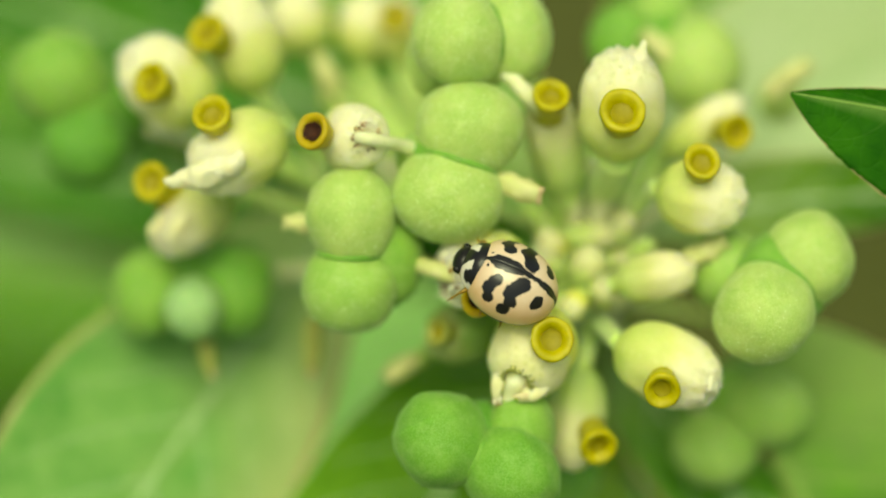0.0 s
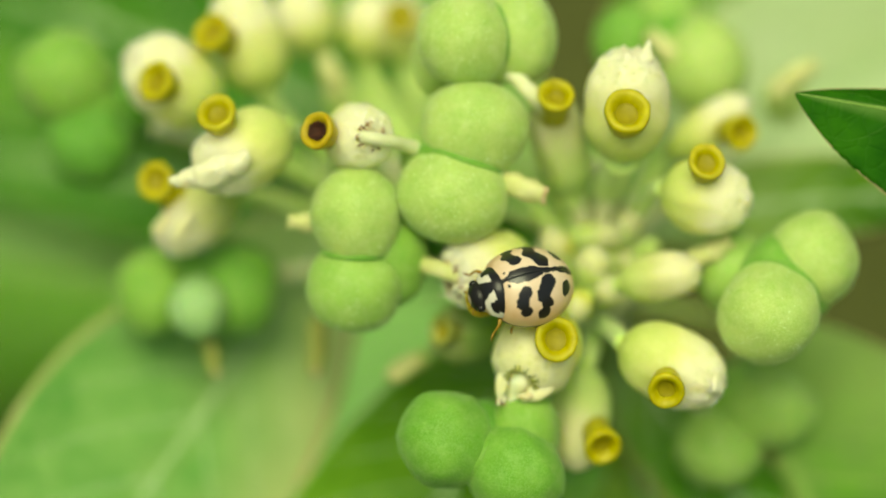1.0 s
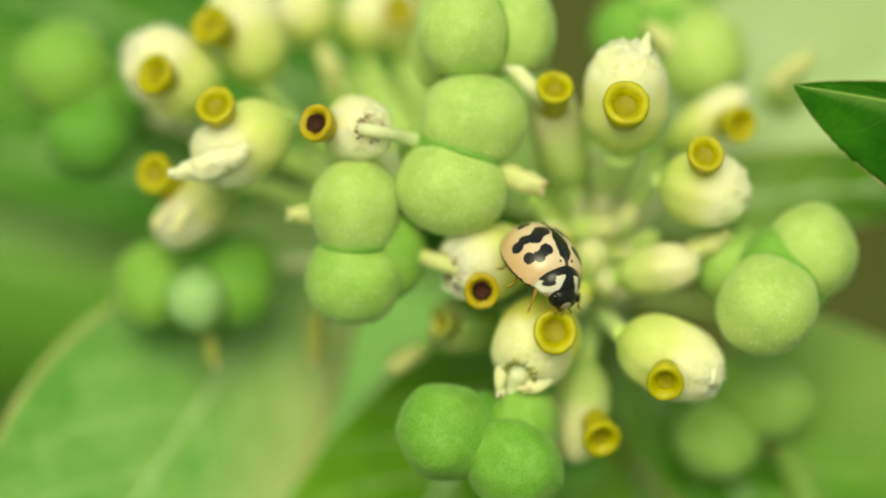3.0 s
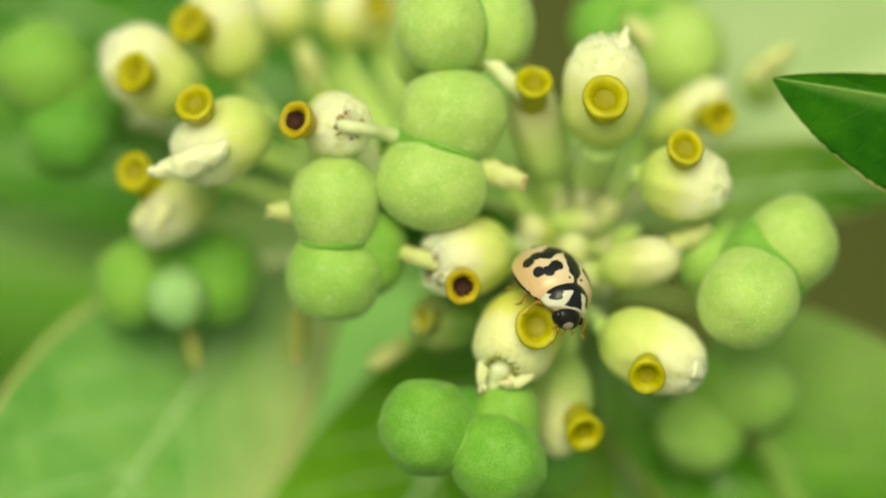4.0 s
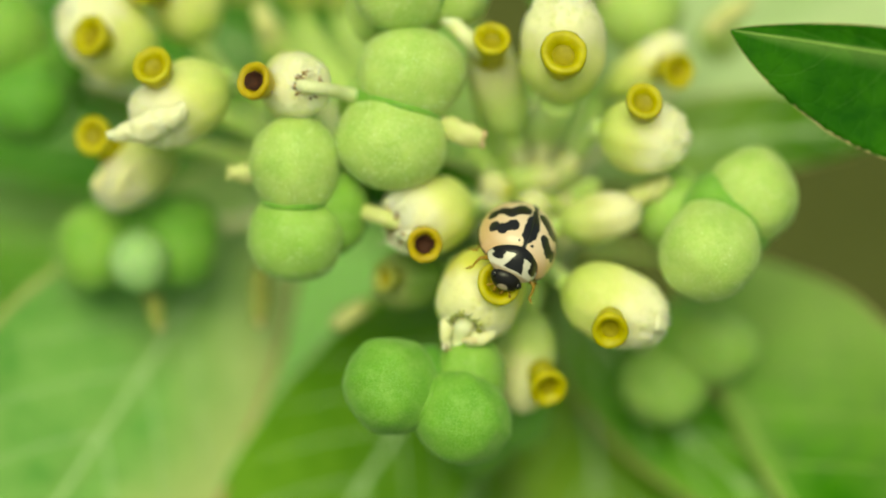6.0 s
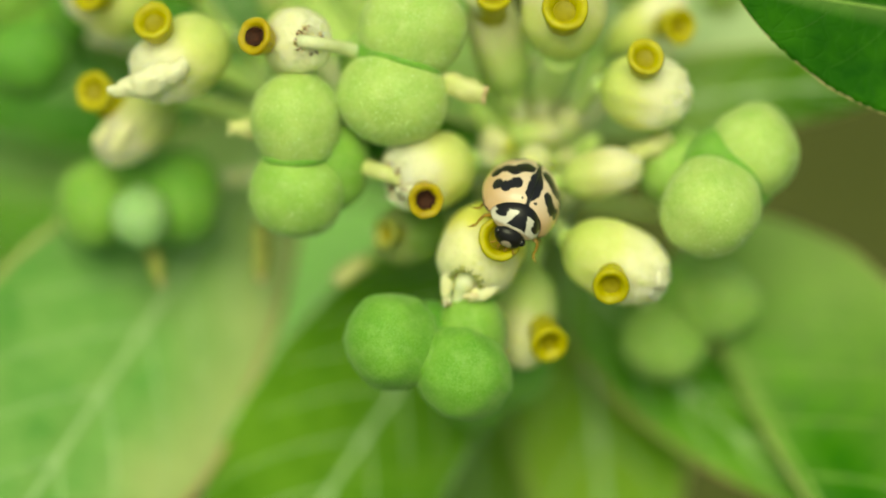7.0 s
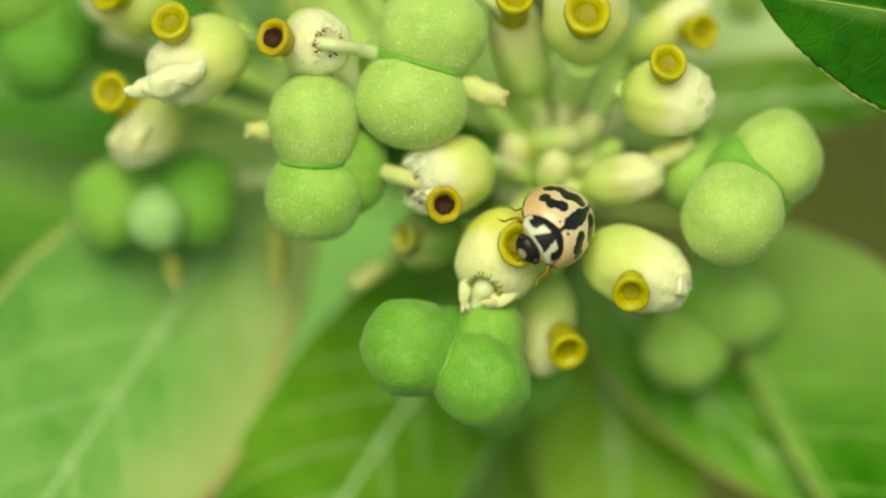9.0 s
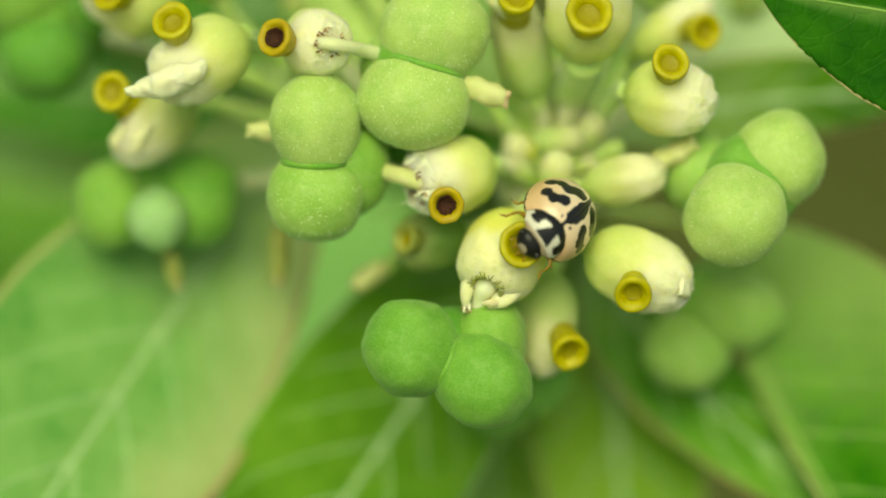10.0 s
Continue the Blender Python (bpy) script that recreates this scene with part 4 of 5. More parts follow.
    fruit = capsule(plant, (1.44, 8.51, -3.80), 1.86, ((4.27, 5.75, -3.2), (3.45, 6.45, -2.8), (2.81, 7.1, -2.9), (2.02, 7.67, -3.4),), thick=(0.42, 0.36, 0.33, 0.34), stalk=STALK_PALE)
    lobe(fruit, (0.65, 8.65, -2.60), 1.95, 1.94, 1.97, 0, hairs=260, seed=7)
    lobe(fruit, (3.02, 9.02, -3.60), 1.49, 2.06, 1.8, 10, seed=8, hairs=120)
    lobe(fruit, (-0.22, 7.92, -5.30), 1.34, 1.65, 1.48, 0, seed=9)
    seam(fruit, (0.65, 8.65, -2.6), (3.02, 9.02, -3.6), 1.38, 1.34)
    fruit = capsule(plant, (1.59, -7.98, -3.00), 1.76, ((3.6, -4.4, -2.7), (3.05, -5.25, -1.42), (2.85, -5.8, -1.75), (2.65, -6.6, -2.0), (2.05, -7.42, -2.5),), FRUIT_GREEN, thick=(0.40, 0.46, 0.40, 0.36, 0.4), core_skin=FRUIT_DEEP, stalk=STALK_PALE)
    lobe(fruit, (-0.12, -7.79, -1.50), 1.85, 2.03, 1.92, 12, seed=10, skin=FRUIT_GREEN, keel=13, keel_lift=28)
    lobe(fruit, (2.82, -9.16, -1.50), 1.97, 1.94, 1.97, -25, seed=11, skin=FRUIT_GREEN, keel=-33, keel_lift=35)
    lobe(fruit, (3.21, -7.62, -2.50), 1.44, 1.91, 1.69, 0, seed=12, skin=FRUIT_DIM)
    seam(fruit, (-0.12, -7.79, -1.5), (2.82, -9.16, -1.5), 1.08, 1.08)
    bm = bmesh.new()
    revolve(bm, (2.5, -7.4, -1.9), (-0.1, 0.35, 0.93), ((0.45, -0.35), (0.72, -0.05), (0.82, 0.12), (0.74, 0.22), (0.52, 0.16), (0.40, 0.05)), 32, 0.12, 0.04, 2.0)
    part("calyx", bm, FRUIT_MID, fruit, "yellow-green collar under the fruit stalk")
    for x, y, z in ((0.72, -6.75, -0.55), (3.35, -7.75, -0.6), (1.55, -8.9, -1.2)):
        bm = bmesh.new()
        blob(bm, (x, y, z), ((0.16, 0, 0), (0, 0.07, 0), (0, 0, 0.08)), 2, 0.3, 0.5, x)
        part("style_base", bm, TIP, fruit, "withered pinkish style base")
    fruit = capsule(plant, (-11.26, -1.48, -10.30), 1.66, ((6.21, -1.49, -11.0), (-2.17, -0.75, -13.50), (-9.30, -1.26, -12.50),), FRUIT_GREEN)
    lobe(fruit, (-12.99, -1.97, -9.50), 1.67, 1.96, 1.73, 0, seed=13, skin=FRUIT_DIM)
    lobe(fruit, (-9.22, -1.72, -9.90), 1.82, 2.17, 1.84, 0, seed=14)
    lobe(fruit, (-10.82, -2.58, -7.70), 1.26, 1.32, 1.25, 0, seed=15, skin=FRUIT_PALE)
    style(fruit, ((-10.69, -3.68, -8.90), (-10.37, -4.43, -8.90), (-10.13, -5.54, -8.70),), 0.3, seed=5)
    fruit = capsule(plant, (-16.00, 6.20, -11.00), 1.68, ((6.21, -1.49, -11.0), (-4.26, 2.88, -14.00), (-13.59, 5.63, -12.00),), FRUIT_GREEN)
    lobe(fruit, (-17.05, 7.68, -10.50), 2.2, 2.04, 2.07, 0, seed=16, skin=FRUIT_DIM)
    # Lower and inner lobes carry their shading in a darker skin colour.
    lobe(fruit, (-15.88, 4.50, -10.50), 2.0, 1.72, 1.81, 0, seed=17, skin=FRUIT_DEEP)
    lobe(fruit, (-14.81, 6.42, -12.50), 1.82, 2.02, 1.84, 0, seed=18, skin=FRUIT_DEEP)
    fruit = capsule(plant, (14.23, -1.20, -3.70), 2.06, ((8.28, -1.41, -5.40), (10.74, -1.42, -5.90), (12.60, -1.17, -5.40),), core_skin=FRUIT_GREEN)
    lobe(fruit, (13.12, -2.68, -1.80), 2.06, 2.02, 2.06, 0, hairs=160, seed=19, skin=FRUIT)
    lobe(fruit, (15.25, -0.38, -3.3), 1.78, 2.0, 1.85, 10, seed=20, hairs=80, skin=FRUIT)
    lobe(fruit, (12.0, -0.9, -5.2), 1.5, 1.8, 1.54, 0, seed=21, skin=FRUIT_MID)
    seam(fruit, (13.12, -2.68, -1.8), (15.25, -0.38, -3.3), 1.26, 1.26)
    style(fruit, ((9.73, -0.92, -4.2), (10.78, -0.21, -4.0), (11.77, 0.31, -3.8),), 0.4, seed=6)
    fruit = capsule(plant, (13.1, -7.8, -10.6), 1.39, ((6.21, -1.49, -11.0), (8.89, -5.11, -13.0), (12.22, -7.42, -13.0),), FRUIT_GREEN)
    lobe(fruit, (11.95, -8.85, -10.2), 1.88, 1.66, 1.66, -10, seed=22, skin=FRUIT_MID)
    lobe(fruit, (14.4, -7.0, -9.8), 1.86, 1.6, 1.6, -10, seed=23, skin=FRUIT_MID)
    lobe(fruit, (13.1, -6.58, -11.0), 1.51, 1.55, 1.53, 0, seed=24, skin=FRUIT_DIM)
    fruit = capsule(plant, (9.82, 9.32, -10.5), 1.31, ((6.21, -1.49, -11.0), (8.04, 2.83, -12.0), (9.53, 7.12, -11.5),), FRUIT_GREEN)
    lobe(fruit, (11.35, 8.1, -10.0), 1.95, 2.2, 1.94, 5, seed=25, skin=FRUIT)
    lobe(fruit, (7.9, 9.2, -11.0), 1.42, 1.7, 1.54, 0, seed=26)
    lobe(fruit, (9.83, 10.42, -11.5), 1.54, 1.57, 1.55, 0, seed=27, skin=FRUIT_MID)
    style(fruit, ((8.85, 9.47, -9.4), (9.69, 8.7, -9.0), (10.31, 8.15, -9.0),), 0.4, seed=6)
    fruit = capsule(plant, (5.03, -10.23, -10.0), 1.12, ((6.21, -1.49, -11.0), (6.01, -5.07, -12.0), (5.2, -8.55, -11.0),), FRUIT_GREEN)
    lobe(fruit, (5.4, -9.85, -10.0), 1.57, 1.6, 1.53, 0, seed=28)
    lobe(fruit, (3.67, -11.02, -10.5), 1.52, 1.42, 1.41, 0, seed=29)
    buds = capsule(plant, (-4.94, 6.64, -12.0), 0.66, ((6.21, -1.49, -11.0), (-0.1, 1.57, -13.0), (-4.45, 5.65, -12.5),))
    style(buds, ((-4.92, 6.87, -11.5), (-5.2, 7.72, -11.0), (-5.51, 8.59, -10.8),), 0.43, seed=4)
    buds = capsule(plant, (15.31, 6.7, -13.0), 1.03, ((6.21, -1.49, -11.0), (9.4, 1.57, -13.0), (13.83, 5.44, -13.5),))
    style(buds, ((14.3, 6.85, -9.8), (15.2, 7.55, -9.5), (16.1, 8.15, -9.3),), 0.4, seed=6)
    buds = capsule(plant, (-0.96, -4.69, -8.0), 0.39, ((6.21, -1.49, -11.0), (2.42, -3.76, -11.0), (-0.35, -4.41, -8.5),))
    style(buds, ((-1.03, -4.74, -8.0), (-1.61, -5.04, -7.6), (-2.15, -5.32, -7.4), (-2.53, -5.55, -7.2),), 0.39, split=False, seed=4)
    body = cup(plant, (5.80, -1.54, -5.8), (6.34, -0.10, -4.8), 0.73, ((6.21, -1.49, -11.0), (6.03, -1.52, -9.0),), green=True, seed=50, ragged=0.6)
    body = cup(plant, (5.89, -1.89, -5.3), (5.12, -2.83, -4.3), 0.58, ((6.21, -1.49, -11.0), (6.09, -1.71, -9.0),), green=3, seed=51, ragged=0.6)
    body = cup(plant, (6.28, -1.42, -5.8), (7.18, -1.88, -4.8), 0.63, ((6.21, -1.49, -11.0), (6.28, -1.46, -9.0),), green=True, seed=52, ragged=0.6)
    body = cup(plant, (5.27, -0.22, -7.3), (4.14, 0.51, -6.3), 0.64, ((6.21, -1.49, -11.0), (5.72, -0.84, -9.0),), green=3, seed=53, ragged=0.6)
    leaf(plant, (-3.71, 3.03, -17.0), (-11.03, -6.99, -13.0), (-21.73, -23.59, -2.0), 5.96, 6.64, peak=0.58, power=1.5, material=LEAF_TAN, margin=(MARGIN_TAN, MARGIN), label="broad green leaf tanned along one margin", seed=1, veins=8, rib_r=0.15, wave=0.5, edge=1.6, stalk=((5.46, -1.92, -18.00),))
    leaf(plant, (6.38, -2.33, -15.0), (0.69, -10.08, -14.5), (-9.32, -23.55, -6.0), 4.3, 5.5, peak=0.6, material=LEAF_OLIVE, seed=2, veins=8, wave=0.5, rib_r=0.2, edge=0.8, margin=(RIB, RIB), stalk=((5.71, -1.78, -16.00),))
    leaf(plant, (7.9, -3.16, -17.0), (9.9, -10.66, -17.5), (9.8, -25.06, -15.0), 4.3, 4.0, material=LEAF_SPRING, seed=3, stalk=((5.46, -1.92, -18.00),))
    leaf(plant, (8.02, -3.91, -15.5), (10.73, -10.44, -13.2), (20.46, -17.17, -8.5), 2.41, 2.53, peak=0.36, material=LEAF, seed=4, rib_r=0.1, margin=(MARGIN_TAN, MARGIN_TAN), stalk=((5.83, -1.71, -15.00),))
    leaf(plant, (12.69, -2.97, -14.0), (15.64, -11.41, -11.0), (22.02, -22.45, -2.0), 7.57, 0.5, material=LEAF_BRIGHT, rib=RIB_DARK, veins=7, seed=5, rib_r=0.12, wave=0.5, stalk=((5.71, -1.78, -16.00),))
    leaf(plant, (3.19, -4.25, -80.0), (-5.89, -8.14, -80.0), (-18.57, -19.19, -84.0), 6.95, 6.95, facing=(0, 0.4, 0.92), stalk=((5.2, -14, -84), (4.2, -9, -80)), material=LEAF_LIME, seed=6, rib_r=0.3)
    leaf(plant, (8.96, 0.54, -14.0), (14.54, 2.85, -13.0), (23.61, 2.3, -11.0), 2.05, 1.93, material=LEAF_MID, seed=8, stalk=((5.83, -1.71, -15.00),))
    leaf(plant, (9.16, 1.66, -20.0), (17.78, 8.13, -23.0), (31.96, 14.35, -26.0), 6.43, 6.43, material=LEAF_YOUNG, seed=9, wave=0.6, stalk=((5.09, -2.12, -21.00),))
    leaf(plant, (3.16, 2.21, -20.0), (-8.0, 9.05, -24.0), (-28.63, 14.57, -28.0), 4.23, 4.79, material=LEAF_DEEP, seed=10, stalk=((5.09, -2.12, -21.00),))
    leaf(plant, (3.22, 0.58, -22.0), (-11.08, 3.2, -27.0), (-31.02, 5.73, -32.0), 3.75, 3.75, material=LEAF_DEEP, seed=11, stalk=((4.85, -2.26, -23.00),))
    leaf(plant, (3.32, -0.26, -26.0), (-10.75, 0.62, -30.0), (-33.51, 0.65, -36.0), 2.66, 3.55, material=LEAF_PALE, seed=12, stalk=((4.35, -2.54, -27.00),))
    leaf(plant, (4.6, 1.14, -22.0), (-2.41, 9.77, -26.0), (-8.39, 24.85, -30.0), 4.87, 4.87, material=LEAF_PALE, seed=13, stalk=((4.85, -2.26, -23.00),))
    leaf(plant, (4.96, -5.61, -24.0), (3.37, -13.35, -28.0), (3.43, -31.29, -30.0), 5.53, 5.53, material=LEAF_SPRING, seed=14, stalk=((4.60, -2.40, -25.00),))
    leaf(plant, (10.48, 4.04, -26.0), (12.29, 11.26, -30.0), (14.5, 24.09, -34.0), 3.55, 3.55, material=LEAF, seed=15, stalk=((4.35, -2.54, -27.00),))
    leaf(plant, (6.63, -1.53, -14.0), (7.15, 2.88, -14.0), (9.4, 7.22, -13.0), 1.81, 1.81, material=LEAF_HUB, seed=16, stalk=((5.83, -1.71, -15.00),))
    leaf(plant, (5.6, -1.53, -14.0), (3.85, 0.55, -16.0), (2.02, 3.75, -17.0), 2.11, 2.11, material=LEAF_HUB, seed=17, stalk=((5.83, -1.71, -15.00),))
    body = cup(plant, (5.25, -1.19, -6.9), (4.01, 0.02, -6.3), 0.54, ((6.21, -1.49, -11.0), (5.78, -1.35, -10.0),), green=True, seed=30, ragged=0.5)
    body = cup(plant, (6.23, -1.44, -6.9), (7.03, -2.51, -6.3), 0.49, ((6.21, -1.49, -11.0), (6.28, -1.48, -10.0),), green=True, seed=31, ragged=0.5)
    body = cup(plant, (5.79, -0.71, -7.9), (5.76, 0.51, -7.3), 0.5, ((6.21, -1.49, -11.0), (6.03, -1.1, -10.0),), green=True, seed=32, ragged=0.5)
    body = cup(plant, (6.77, -0.71, -7.9), (8.20, -0.34, -7.3), 0.5, ((6.21, -1.49, -11.0), (6.53, -1.1, -10.0),), green=True, seed=33, ragged=0.5)
    body = cup(plant, (5.25, -1.92, -6.9), (4.26, -2.88, -6.3), 0.44, ((6.21, -1.49, -11.0), (5.78, -1.73, -10.0),), green=True, seed=34, ragged=0.5)
    body = cup(plant, (6.94, 2.79, -10.6), (6.28, 3.9, -10.0), 0.6, ((6.21, -1.49, -11.0), (6.53, 0.65, -10.0),), green=True, seed=35, ragged=0.5)
    body = cup(plant, (7.46, 1.01, -8.9), (7.29, 2.24, -8.3), 0.55, ((6.21, -1.49, -11.0), (6.84, -0.23, -10.0),), green=True, seed=36, ragged=0.5)
    bm = bmesh.new()
    blob(bm, (6.2, -1.0, -8.8), ((2.3, 0, 0), (0, 2.0, 0), (0, 0, 1.1)), 4, 0.5, 0.5, 3.0)
    part("receptacle", bm, STALK_PALE, plant, "pale green knobbly head of the axis")
    for (x, y, z), r, skin in (((5.55, 2.38, -7.2), 0.42, STALK_PALE), ((8.04, 1.27, -6.9), 0.40, STALK_PALE), ((6.93, 2.45, -7.3), 0.45, STALK_PALE),
                               ((3.82, 1.67, -7.5), 0.45, STALK), ((4.41, 3.04, -8.2), 0.5, STALK), ((8.72, 0.10, -6.7), 0.42, STALK), ((4.21, -0.39, -6.3), 0.4, STALK_PALE)):
        bm = bmesh.new()
        end, hub = Vector((x, y, z)), Vector(HUB)
        tube(bm, (hub, hub.lerp(end, 0.5) + Vector((0, 0, 0.5)), end, end + (end - hub).normalized() * 0.35), (r * 0.7, r * 0.9, r, r * 0.35), 12, 18, 0.25, x)
        part("bract", bm, skin, plant, "pale withered bract on the axis")
    # Added dark blade, standing in for the shade beneath the fruits.
    leaf(plant, (5.2, -0.6, -9.0), (1.5, 1.0, -7.4), (-3.3, 0.3, -7.2), 1.15, 1.15, material=LEAF_DEEP, label="added dark green sheet for the shade under the fruits", seed=22, rib_r=0.08, veins=3, cells=24)
    return plant


def neighbour_plant():
    foot = UMBEL @ (Vector((62, 6, -60)) * MM)
    plant = new("neighbour_plant")
    plant.location = (foot.x, foot.y, 0)
    tagged(plant, "dark green leafy stem standing beside the flower head", "plant")
    bm = bmesh.new()
    base = UMBEL.inverted() @ Vector((foot.x, foot.y, -0.004)) / MM
    top = Vector((58, 4, -12))
    tube(bm, (base, base.lerp(top, 0.5) + Vector((2, 3, 0)), top), (2.4, 2.0, 1.5), 12, 24, 0.1, 2)
    part("stem", bm, STEM, plant, "green stem")
    leaf(plant, (30.34, 3.53, -3.0), (21.13, 5.21, -1.5), (14.02, 6.33, -0.5), 4.6, 1.15, material=LEAF_DARK, rib=RIB_DARK, margin=(MARGIN_TAN, MARGIN_TAN), label="dark green glossy leaf with a toothed tan margin", seed=21, rib_r=0.08, peak=0.36, teeth=0.05, cells=120, stalk=((58, 4, -12), (56, 6, -6)), wave=0.2)


def weed(x, y, height, count, seed, size=1.0):
    """A low weed of broad leaves on the soil."""
    rnd = random.Random(seed)
    plant = new("weed")
    plant.location = (x, y, 0)
    tagged(plant, "low green weed with broad leaves on the soil", "plant", "weeds under the plant")
    inv = UMBEL.inverted()

    def mm(px, py, pz):
        return inv @ Vector((x + px, y + py, pz)) / MM

    up = (inv.to_3x3() @ Vector((0, 0, 1)))
    bm = bmesh.new()
    tube(bm, (mm(0, 0, -0.006), mm(0.004, 0.002, height * 0.5), mm(0, 0, height)), (2.2, 1.8, 1.2), 10, 14)
    part("stem", bm, STEM, plant, "green stem")
    for k in range(count):
        w = 2.4 * k + rnd.uniform(-0.3, 0.3)
        z = height * (0.45 + 0.55 * k / count)
        reach = size * rnd.uniform(0.035, 0.055)
        c, s = math.cos(w), math.sin(w)
        leaf(plant, mm(c * 0.003, s * 0.003, z), mm(c * reach * 0.6, s * reach * 0.6, z + 0.02), mm(c * reach * 1.5, s * reach * 1.5, z + 0.004),
             reach * 300, reach * 300, up, 0.45, fold=0.1, wave=1.0, material=LEAF, veins=5, rib_r=0.5, seed=seed * 7 + k, cells=24)


# ---- the beetle ----
def ladybird():
    """A ladybird in its own frame: x to its right, y forwards, z up, in millimetres."""
    bug = new("ladybird_beetle")
    tagged(bug, "cream ladybird with black blotches and a black-and-white neck shield", "beetle")
    made = {}

    def piece(name, bm, material, parent=None, label="", centre=(0, 0, 0)):
        me = bpy.data.meshes.new(name)
        bmesh.ops.translate(bm, verts=bm.verts, vec=-Vector(centre))
        bmesh.ops.scale(bm, verts=bm.verts, vec=(MM, MM, MM))
        bmesh.ops.recalc_face_normals(bm, faces=bm.faces)
        for f in bm.faces:
            f.smooth = True
        bm.to_mesh(me)
        bm.free()
        me.materials.append(material)
        ob = new(name, me)
        ob.parent = parent or bug
        ob.location = (Vector(centre) - made.get(parent, Vector())) * MM
        made[ob] = Vector(centre)
        return tagged(ob, label) if label else ob

    for s in (-1, 1):
        bm = bmesh.new()
        na, nb, thick = 44, 64, 0.07
        outer, inner = [], []
        for j in range(nb + 1):
            f = radians(-89.5 + 133 * j / nb)
            close = 1 - 0.07 * max(0.0, (j - nb + 5) / 5) ** 2
            ro, ri = [], []
            for i in range(na + 1):
                w = radians(95 * i / na)
                for row, k in ((ro, 0.0), (ri, thick)):
                    cx = close * math.cos(f) * math.sin(w) * (CASE[0] - k)
                    cz = close * math.cos(f) * math.cos(w) * (CASE[2] - k)
                    cy = CASE[3] + (CASE[1] - k) * math.sin(f)
                    row.append(bm.verts.new((s * cx, cy, cz)))
            outer.append(ro)
            inner.append(ri)
        for j in range(nb):
            for i in range(na):
                bm.faces.new((outer[j][i], outer[j][i + 1], outer[j + 1][i + 1], outer[j + 1][i]))
                bm.faces.new((inner[j][i], inner[j + 1][i], inner[j + 1][i + 1], inner[j][i + 1]))
            for i in (0, na):
                bm.faces.new((outer[j][i], outer[j + 1][i], inner[j + 1][i], inner[j][i]))
        piece("wing_case", bm, SHELL, None, "glossy cream wing case with black blotches")
    bm = bmesh.new()
    blob(bm, (0, -0.46, 0.0), ((1.40, 0, 0), (0, 1.68, 0), (0, 0, 0.26)), 4, 0.02)
    piece("abdomen", bm, BELLY, None, "brown underside")
    bm = bmesh.new()
    blob(bm, (0, 0.78, -0.05), ((1.07, 0, 0), (0, 0.86, 0), (0, 0, 1.16)), 5, 0.015)
    for v in bm.verts:
        v.co.x *= 1 + 0.10 * max(0.0, 1.1 - v.co.y) * (1 - min(1, max(0, v.co.z)))
        if v.co.z < 0.1:
            v.co.z = 0.1 + (v.co.z - 0.1) * 0.32
    piece("neck_shield", bm, SHIELD, None, "white neck shield with black pattern")
    bm = bmesh.new()
    blob(bm, (0, 1.50, -0.02), ((0.64, 0, 0), (0, 0.44, 0), (0, 0, 0.49)), 4, 0.02)
    head = piece("head", bm, HEAD, None, "black head with a pale stripe")
    for s in (-1, 1):
        bm = bmesh.new()
        blob(bm, (s * 0.54, 1.62, 0.08), ((0.15, 0, 0), (0, 0.18, 0), (0, 0, 0.17)), 3, 0.0)
        piece("eye", bm, JET, head, "black eye")
        bm = bmesh.new()
        tube(bm, ((s * 0.28, 1.66, -0.32), (s * 0.44, 1.80, -0.42), (s * 0.52, 1.80, -0.52)), (0.035, 0.03, 0.055), 6, 8)
        piece("antenna", bm, LEG, head, "short orange-brown antenna")
        bm = bmesh.new()
        tube(bm, ((s * 0.14, 1.66, -0.46), (s * 0.18, 1.74, -0.56), (s * 0.13, 1.72, -0.66)), (0.05, 0.05, 0.06), 6, 6)
        piece("mouthpart", bm, LEG, head, "brown mouthpart")
    legs = []
    for s in (-1, 1):
        for y, reach, swing in ((0.70, 0.86, 0.75), (0.05, 0.72, 0.1), (-0.7, 0.66, -0.6)):
            hip = Vector((s * 0.75, y, -0.22))
            d = Vector((s, swing, 0)).normalized()
            knee = hip + d * (0.72 * reach) + Vector((0, 0, 0.02))
            ankle = knee + d * (0.12 * reach) + Vector((0, 0.1 * swing, -0.50))
            toe = ankle + d * 0.20 + Vector((0, 0, -0.10))
            bm = bmesh.new()
            tube(bm, (hip, hip.lerp(knee, 0.5) + Vector((0, 0, 0.04)), knee), (0.10, 0.105, 0.065), 8, 10)
            leg = piece("leg", bm, LEG, None, "orange-brown leg", hip)
            bm = bmesh.new()
            tube(bm, (knee, knee.lerp(ankle, 0.5) + d * 0.03, ankle), (0.06, 0.05, 0.04), 8, 10)
            piece("shin", bm, LEG, leg, "", knee)
            bm = bmesh.new()
            tube(bm, (ankle, ankle.lerp(toe, 0.5), toe), (0.05, 0.06, 0.03), 6, 8)
            tube(bm, (toe, toe + d * 0.08 + Vector((0.05, 0, -0.04))), (0.02, 0.008), 5, 4)
            tube(bm, (toe, toe + d * 0.08 + Vector((-0.05, 0, -0.04))), (0.02, 0.008), 5, 4)
            piece("foot", bm, LEG, leg, "", ankle)
            legs.append(leg)
    return bug, head, legs


# ---- build ----
ground()
flower_head()
neighbour_plant()
weed(-0.11, 0.20, 0.10, 9, 3, 1.3)
weed(-0.20, 0.30, 0.09, 8, 8, 1.4)
grass()
BUG, BUG_HEAD, BUG_LEGS = ladybird()


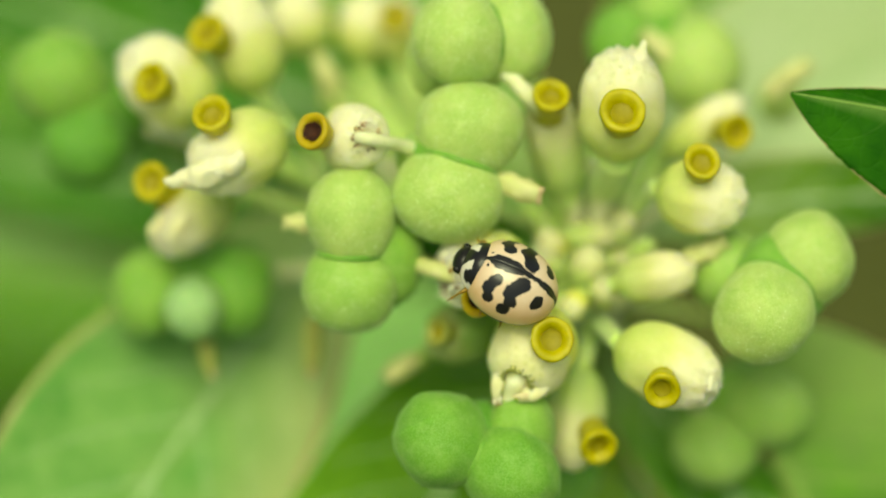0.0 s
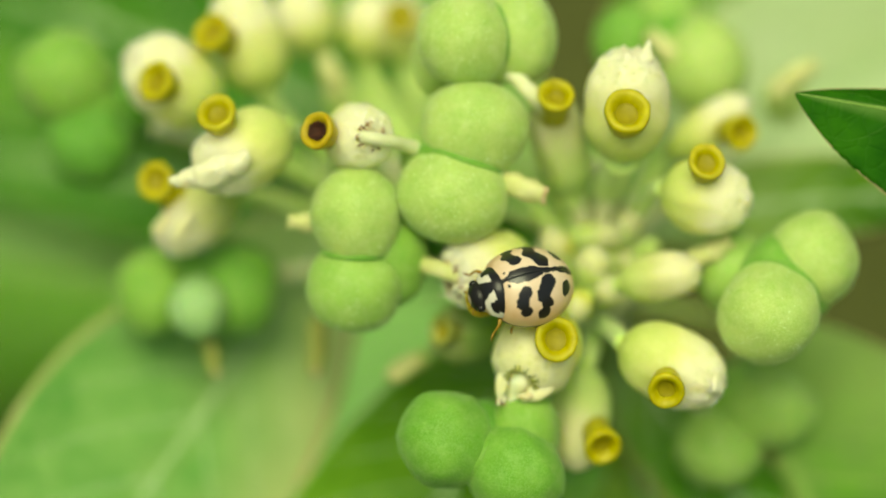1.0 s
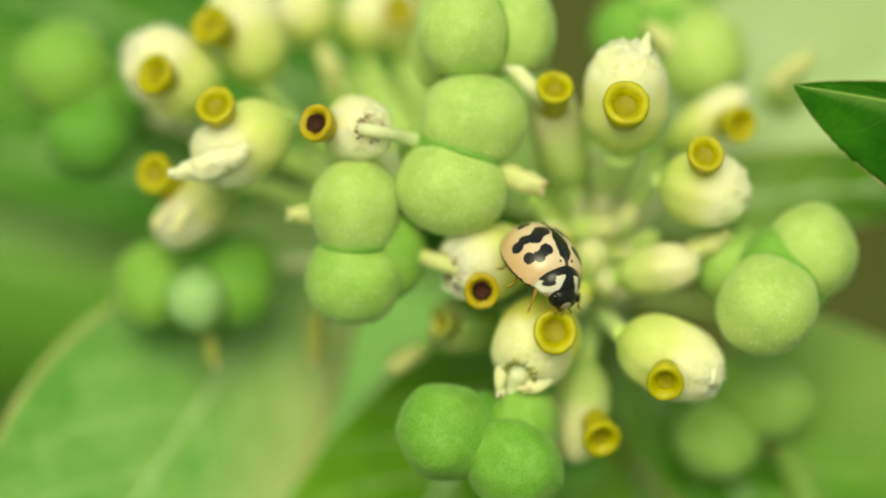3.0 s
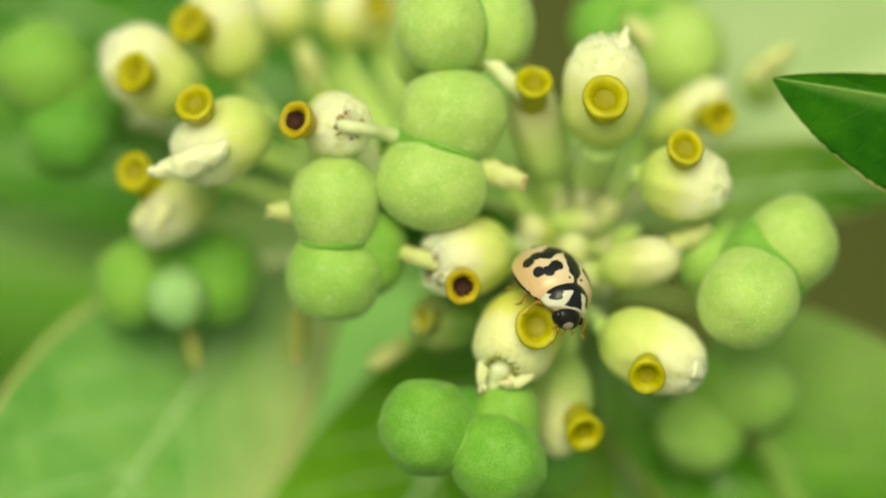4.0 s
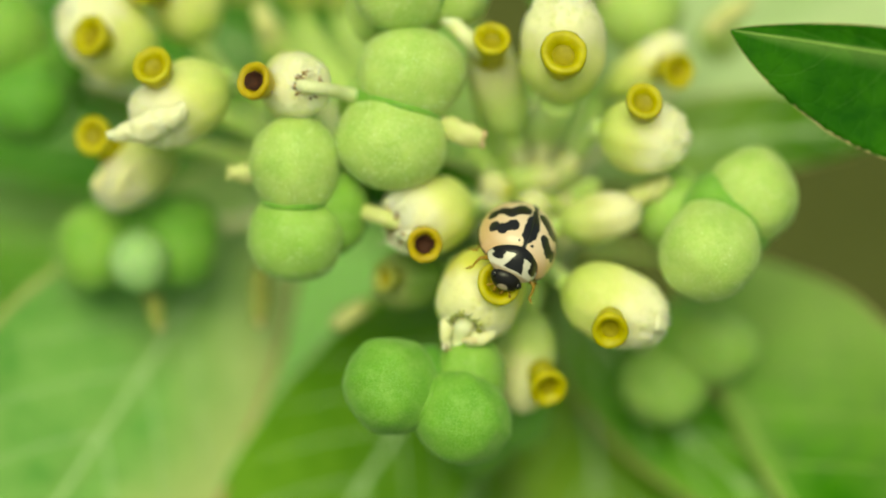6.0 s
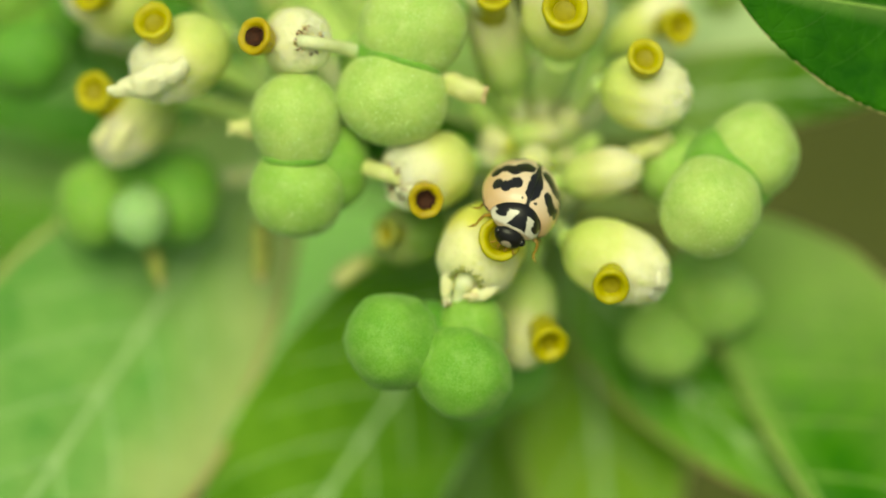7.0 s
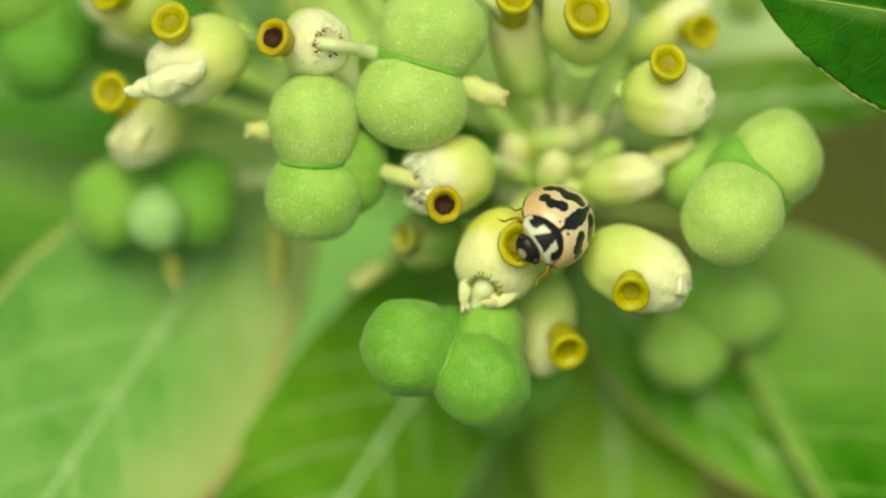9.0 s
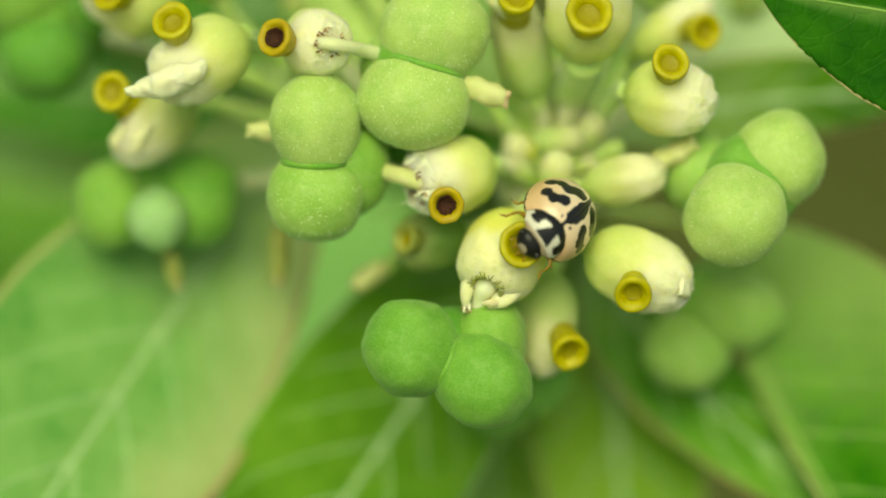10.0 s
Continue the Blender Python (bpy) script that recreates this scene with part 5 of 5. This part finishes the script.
def stance(x, y, z, fx, fy, fz, nx, ny, nz):
    """The beetle's pose: its place in the flower head's frame, the way it heads and the way its back faces."""
    f = Vector((fx, fy, fz)).normalized()
    n = Vector((nx, ny, nz))
    n = (n - f * n.dot(f)).normalized()
    r = f.cross(n)
    turn = Matrix((r, f, n)).transposed().to_4x4()
    return UMBEL @ Matrix.Translation(Vector((x, y, z)) * MM) @ turn


def motions():
    rows = (
        (0, 2.2, -1.13, 0, -0.89, 0.45, 0.05, 0.23, 0.35, 0.91),
        (0.5, 2.33, -1.11, 0, -0.83, 0.53, 0.17, 0.34, 0.28, 0.9),
        (0.75, 2.3, -1.49, 0, -0.94, 0.2, 0.25, 0.28, 0.38, 0.88),
        (1, 2.64, -1.67, 0, -0.91, -0.17, 0.37, 0.26, 0.44, 0.86),
        (1.2, 3.19, -1.59, 0, -0.79, -0.15, 0.58, 0.43, 0.57, 0.69),
        (1.5, 3.12, -1.55, 0, -0.28, -0.28, 0.91, 0.72, 0.57, 0.38),
        (1.8, 3.33, -1.24, -0.3, 0, -0.38, 0.92, 0.44, 0.83, 0.34),
        (2, 3.67, -1.02, -0.4, 0.27, -0.54, 0.8, 0.42, 0.78, 0.46),
        (2.5, 3.95, -1.13, -0.5, 0.43, -0.64, 0.63, 0.4, 0.77, 0.5),
        (2.7, 3.93, -1.16, -0.5, 0.43, -0.64, 0.63, 0.4, 0.77, 0.5),
        (3.2, 4.22, -1.57, -0.5, 0.4, -0.6, 0.69, 0.43, 0.78, 0.44),
        (3.8, 5.07, -2.35, -0.5, 0.35, -0.54, 0.76, 0.47, 0.8, 0.36),
        (4, 5.14, -2.38, -0.5, 0.32, -0.52, 0.78, 0.48, 0.8, 0.35),
        (4.25, 5.3, -2.79, -0.5, 0.1, -0.5, 0.85, 0.53, 0.75, 0.4),
        (4.5, 5.14, -2.52, -0.5, -0.22, -0.59, 0.78, 0.45, 0.62, 0.64),
        (5, 5.04, -2.59, -0.5, -0.22, -0.59, 0.78, 0.45, 0.62, 0.64),
        (5.5, 4.93, -2.60, -0.5, -0.22, -0.59, 0.78, 0.45, 0.62, 0.64),
        (6, 5.05, -2.46, -0.5, -0.22, -0.59, 0.78, 0.45, 0.62, 0.64),
        (6.2, 5.14, -2.40, -0.5, -0.22, -0.59, 0.78, 0.45, 0.62, 0.64),
        (7.3, 5.14, -2.56, -0.5, -0.22, -0.59, 0.78, 0.45, 0.62, 0.64),
        (7.5, 5.16, -2.54, -0.5, -0.22, -0.59, 0.78, 0.45, 0.62, 0.64),
        (7.9, 5.16, -2.73, -0.5, -0.26, -0.56, 0.78, 0.5, 0.58, 0.64),
        (8.4, 5.47, -3.28, -0.5, -0.48, -0.28, 0.83, 0.71, 0.42, 0.55),
        (8.6, 5.53, -3.22, -0.5, -0.47, -0.32, 0.82, 0.72, 0.38, 0.56),
        (9, 5.54, -3.19, -0.5, -0.46, -0.36, 0.81, 0.74, 0.35, 0.57),
        (9.5, 5.48, -3.01, -0.5, -0.45, -0.37, 0.81, 0.75, 0.34, 0.57),
        (10, 5.53, -2.92, -0.5, -0.45, -0.37, 0.81, 0.75, 0.34, 0.57),
    )
    walk(BUG, [(t, stance(*row)) for t, *row in rows])
    rest = BUG_HEAD.location.copy()
    nods = ((0, 0), (0.4, 6), (0.8, -4), (1.2, 6), (1.6, -8), (1.9, 4), (2.4, -2), (2.7, 3), (3.8, -6), (4.2, -4), (4.6, -9), (5.0, -4), (5.4, -9),
            (5.8, -5), (6.2, -9), (7.3, -5), (7.6, -9), (8.0, -4), (8.4, -8), (8.8, -4), (9.2, -8), (9.6, -4), (10, -8))
    walk(BUG_HEAD, [(t, pose(rest.x, rest.y, rest.z, a)) for t, a in nods])
    for k, leg in enumerate(BUG_LEGS):
        rest = leg.location.copy()
        steps = []
        for i in range(0, 41):
            t = i * 0.25
            busy = 1.0 if t < 2.3 or 2.8 < t < 4.3 or 8.0 < t < 8.9 else 0.12
            steps.append((t, pose(rest.x, rest.y, rest.z, 0, 0, 16 * busy * math.sin(t * 9 + k * 2.1))))
        walk(leg, steps)


motions()
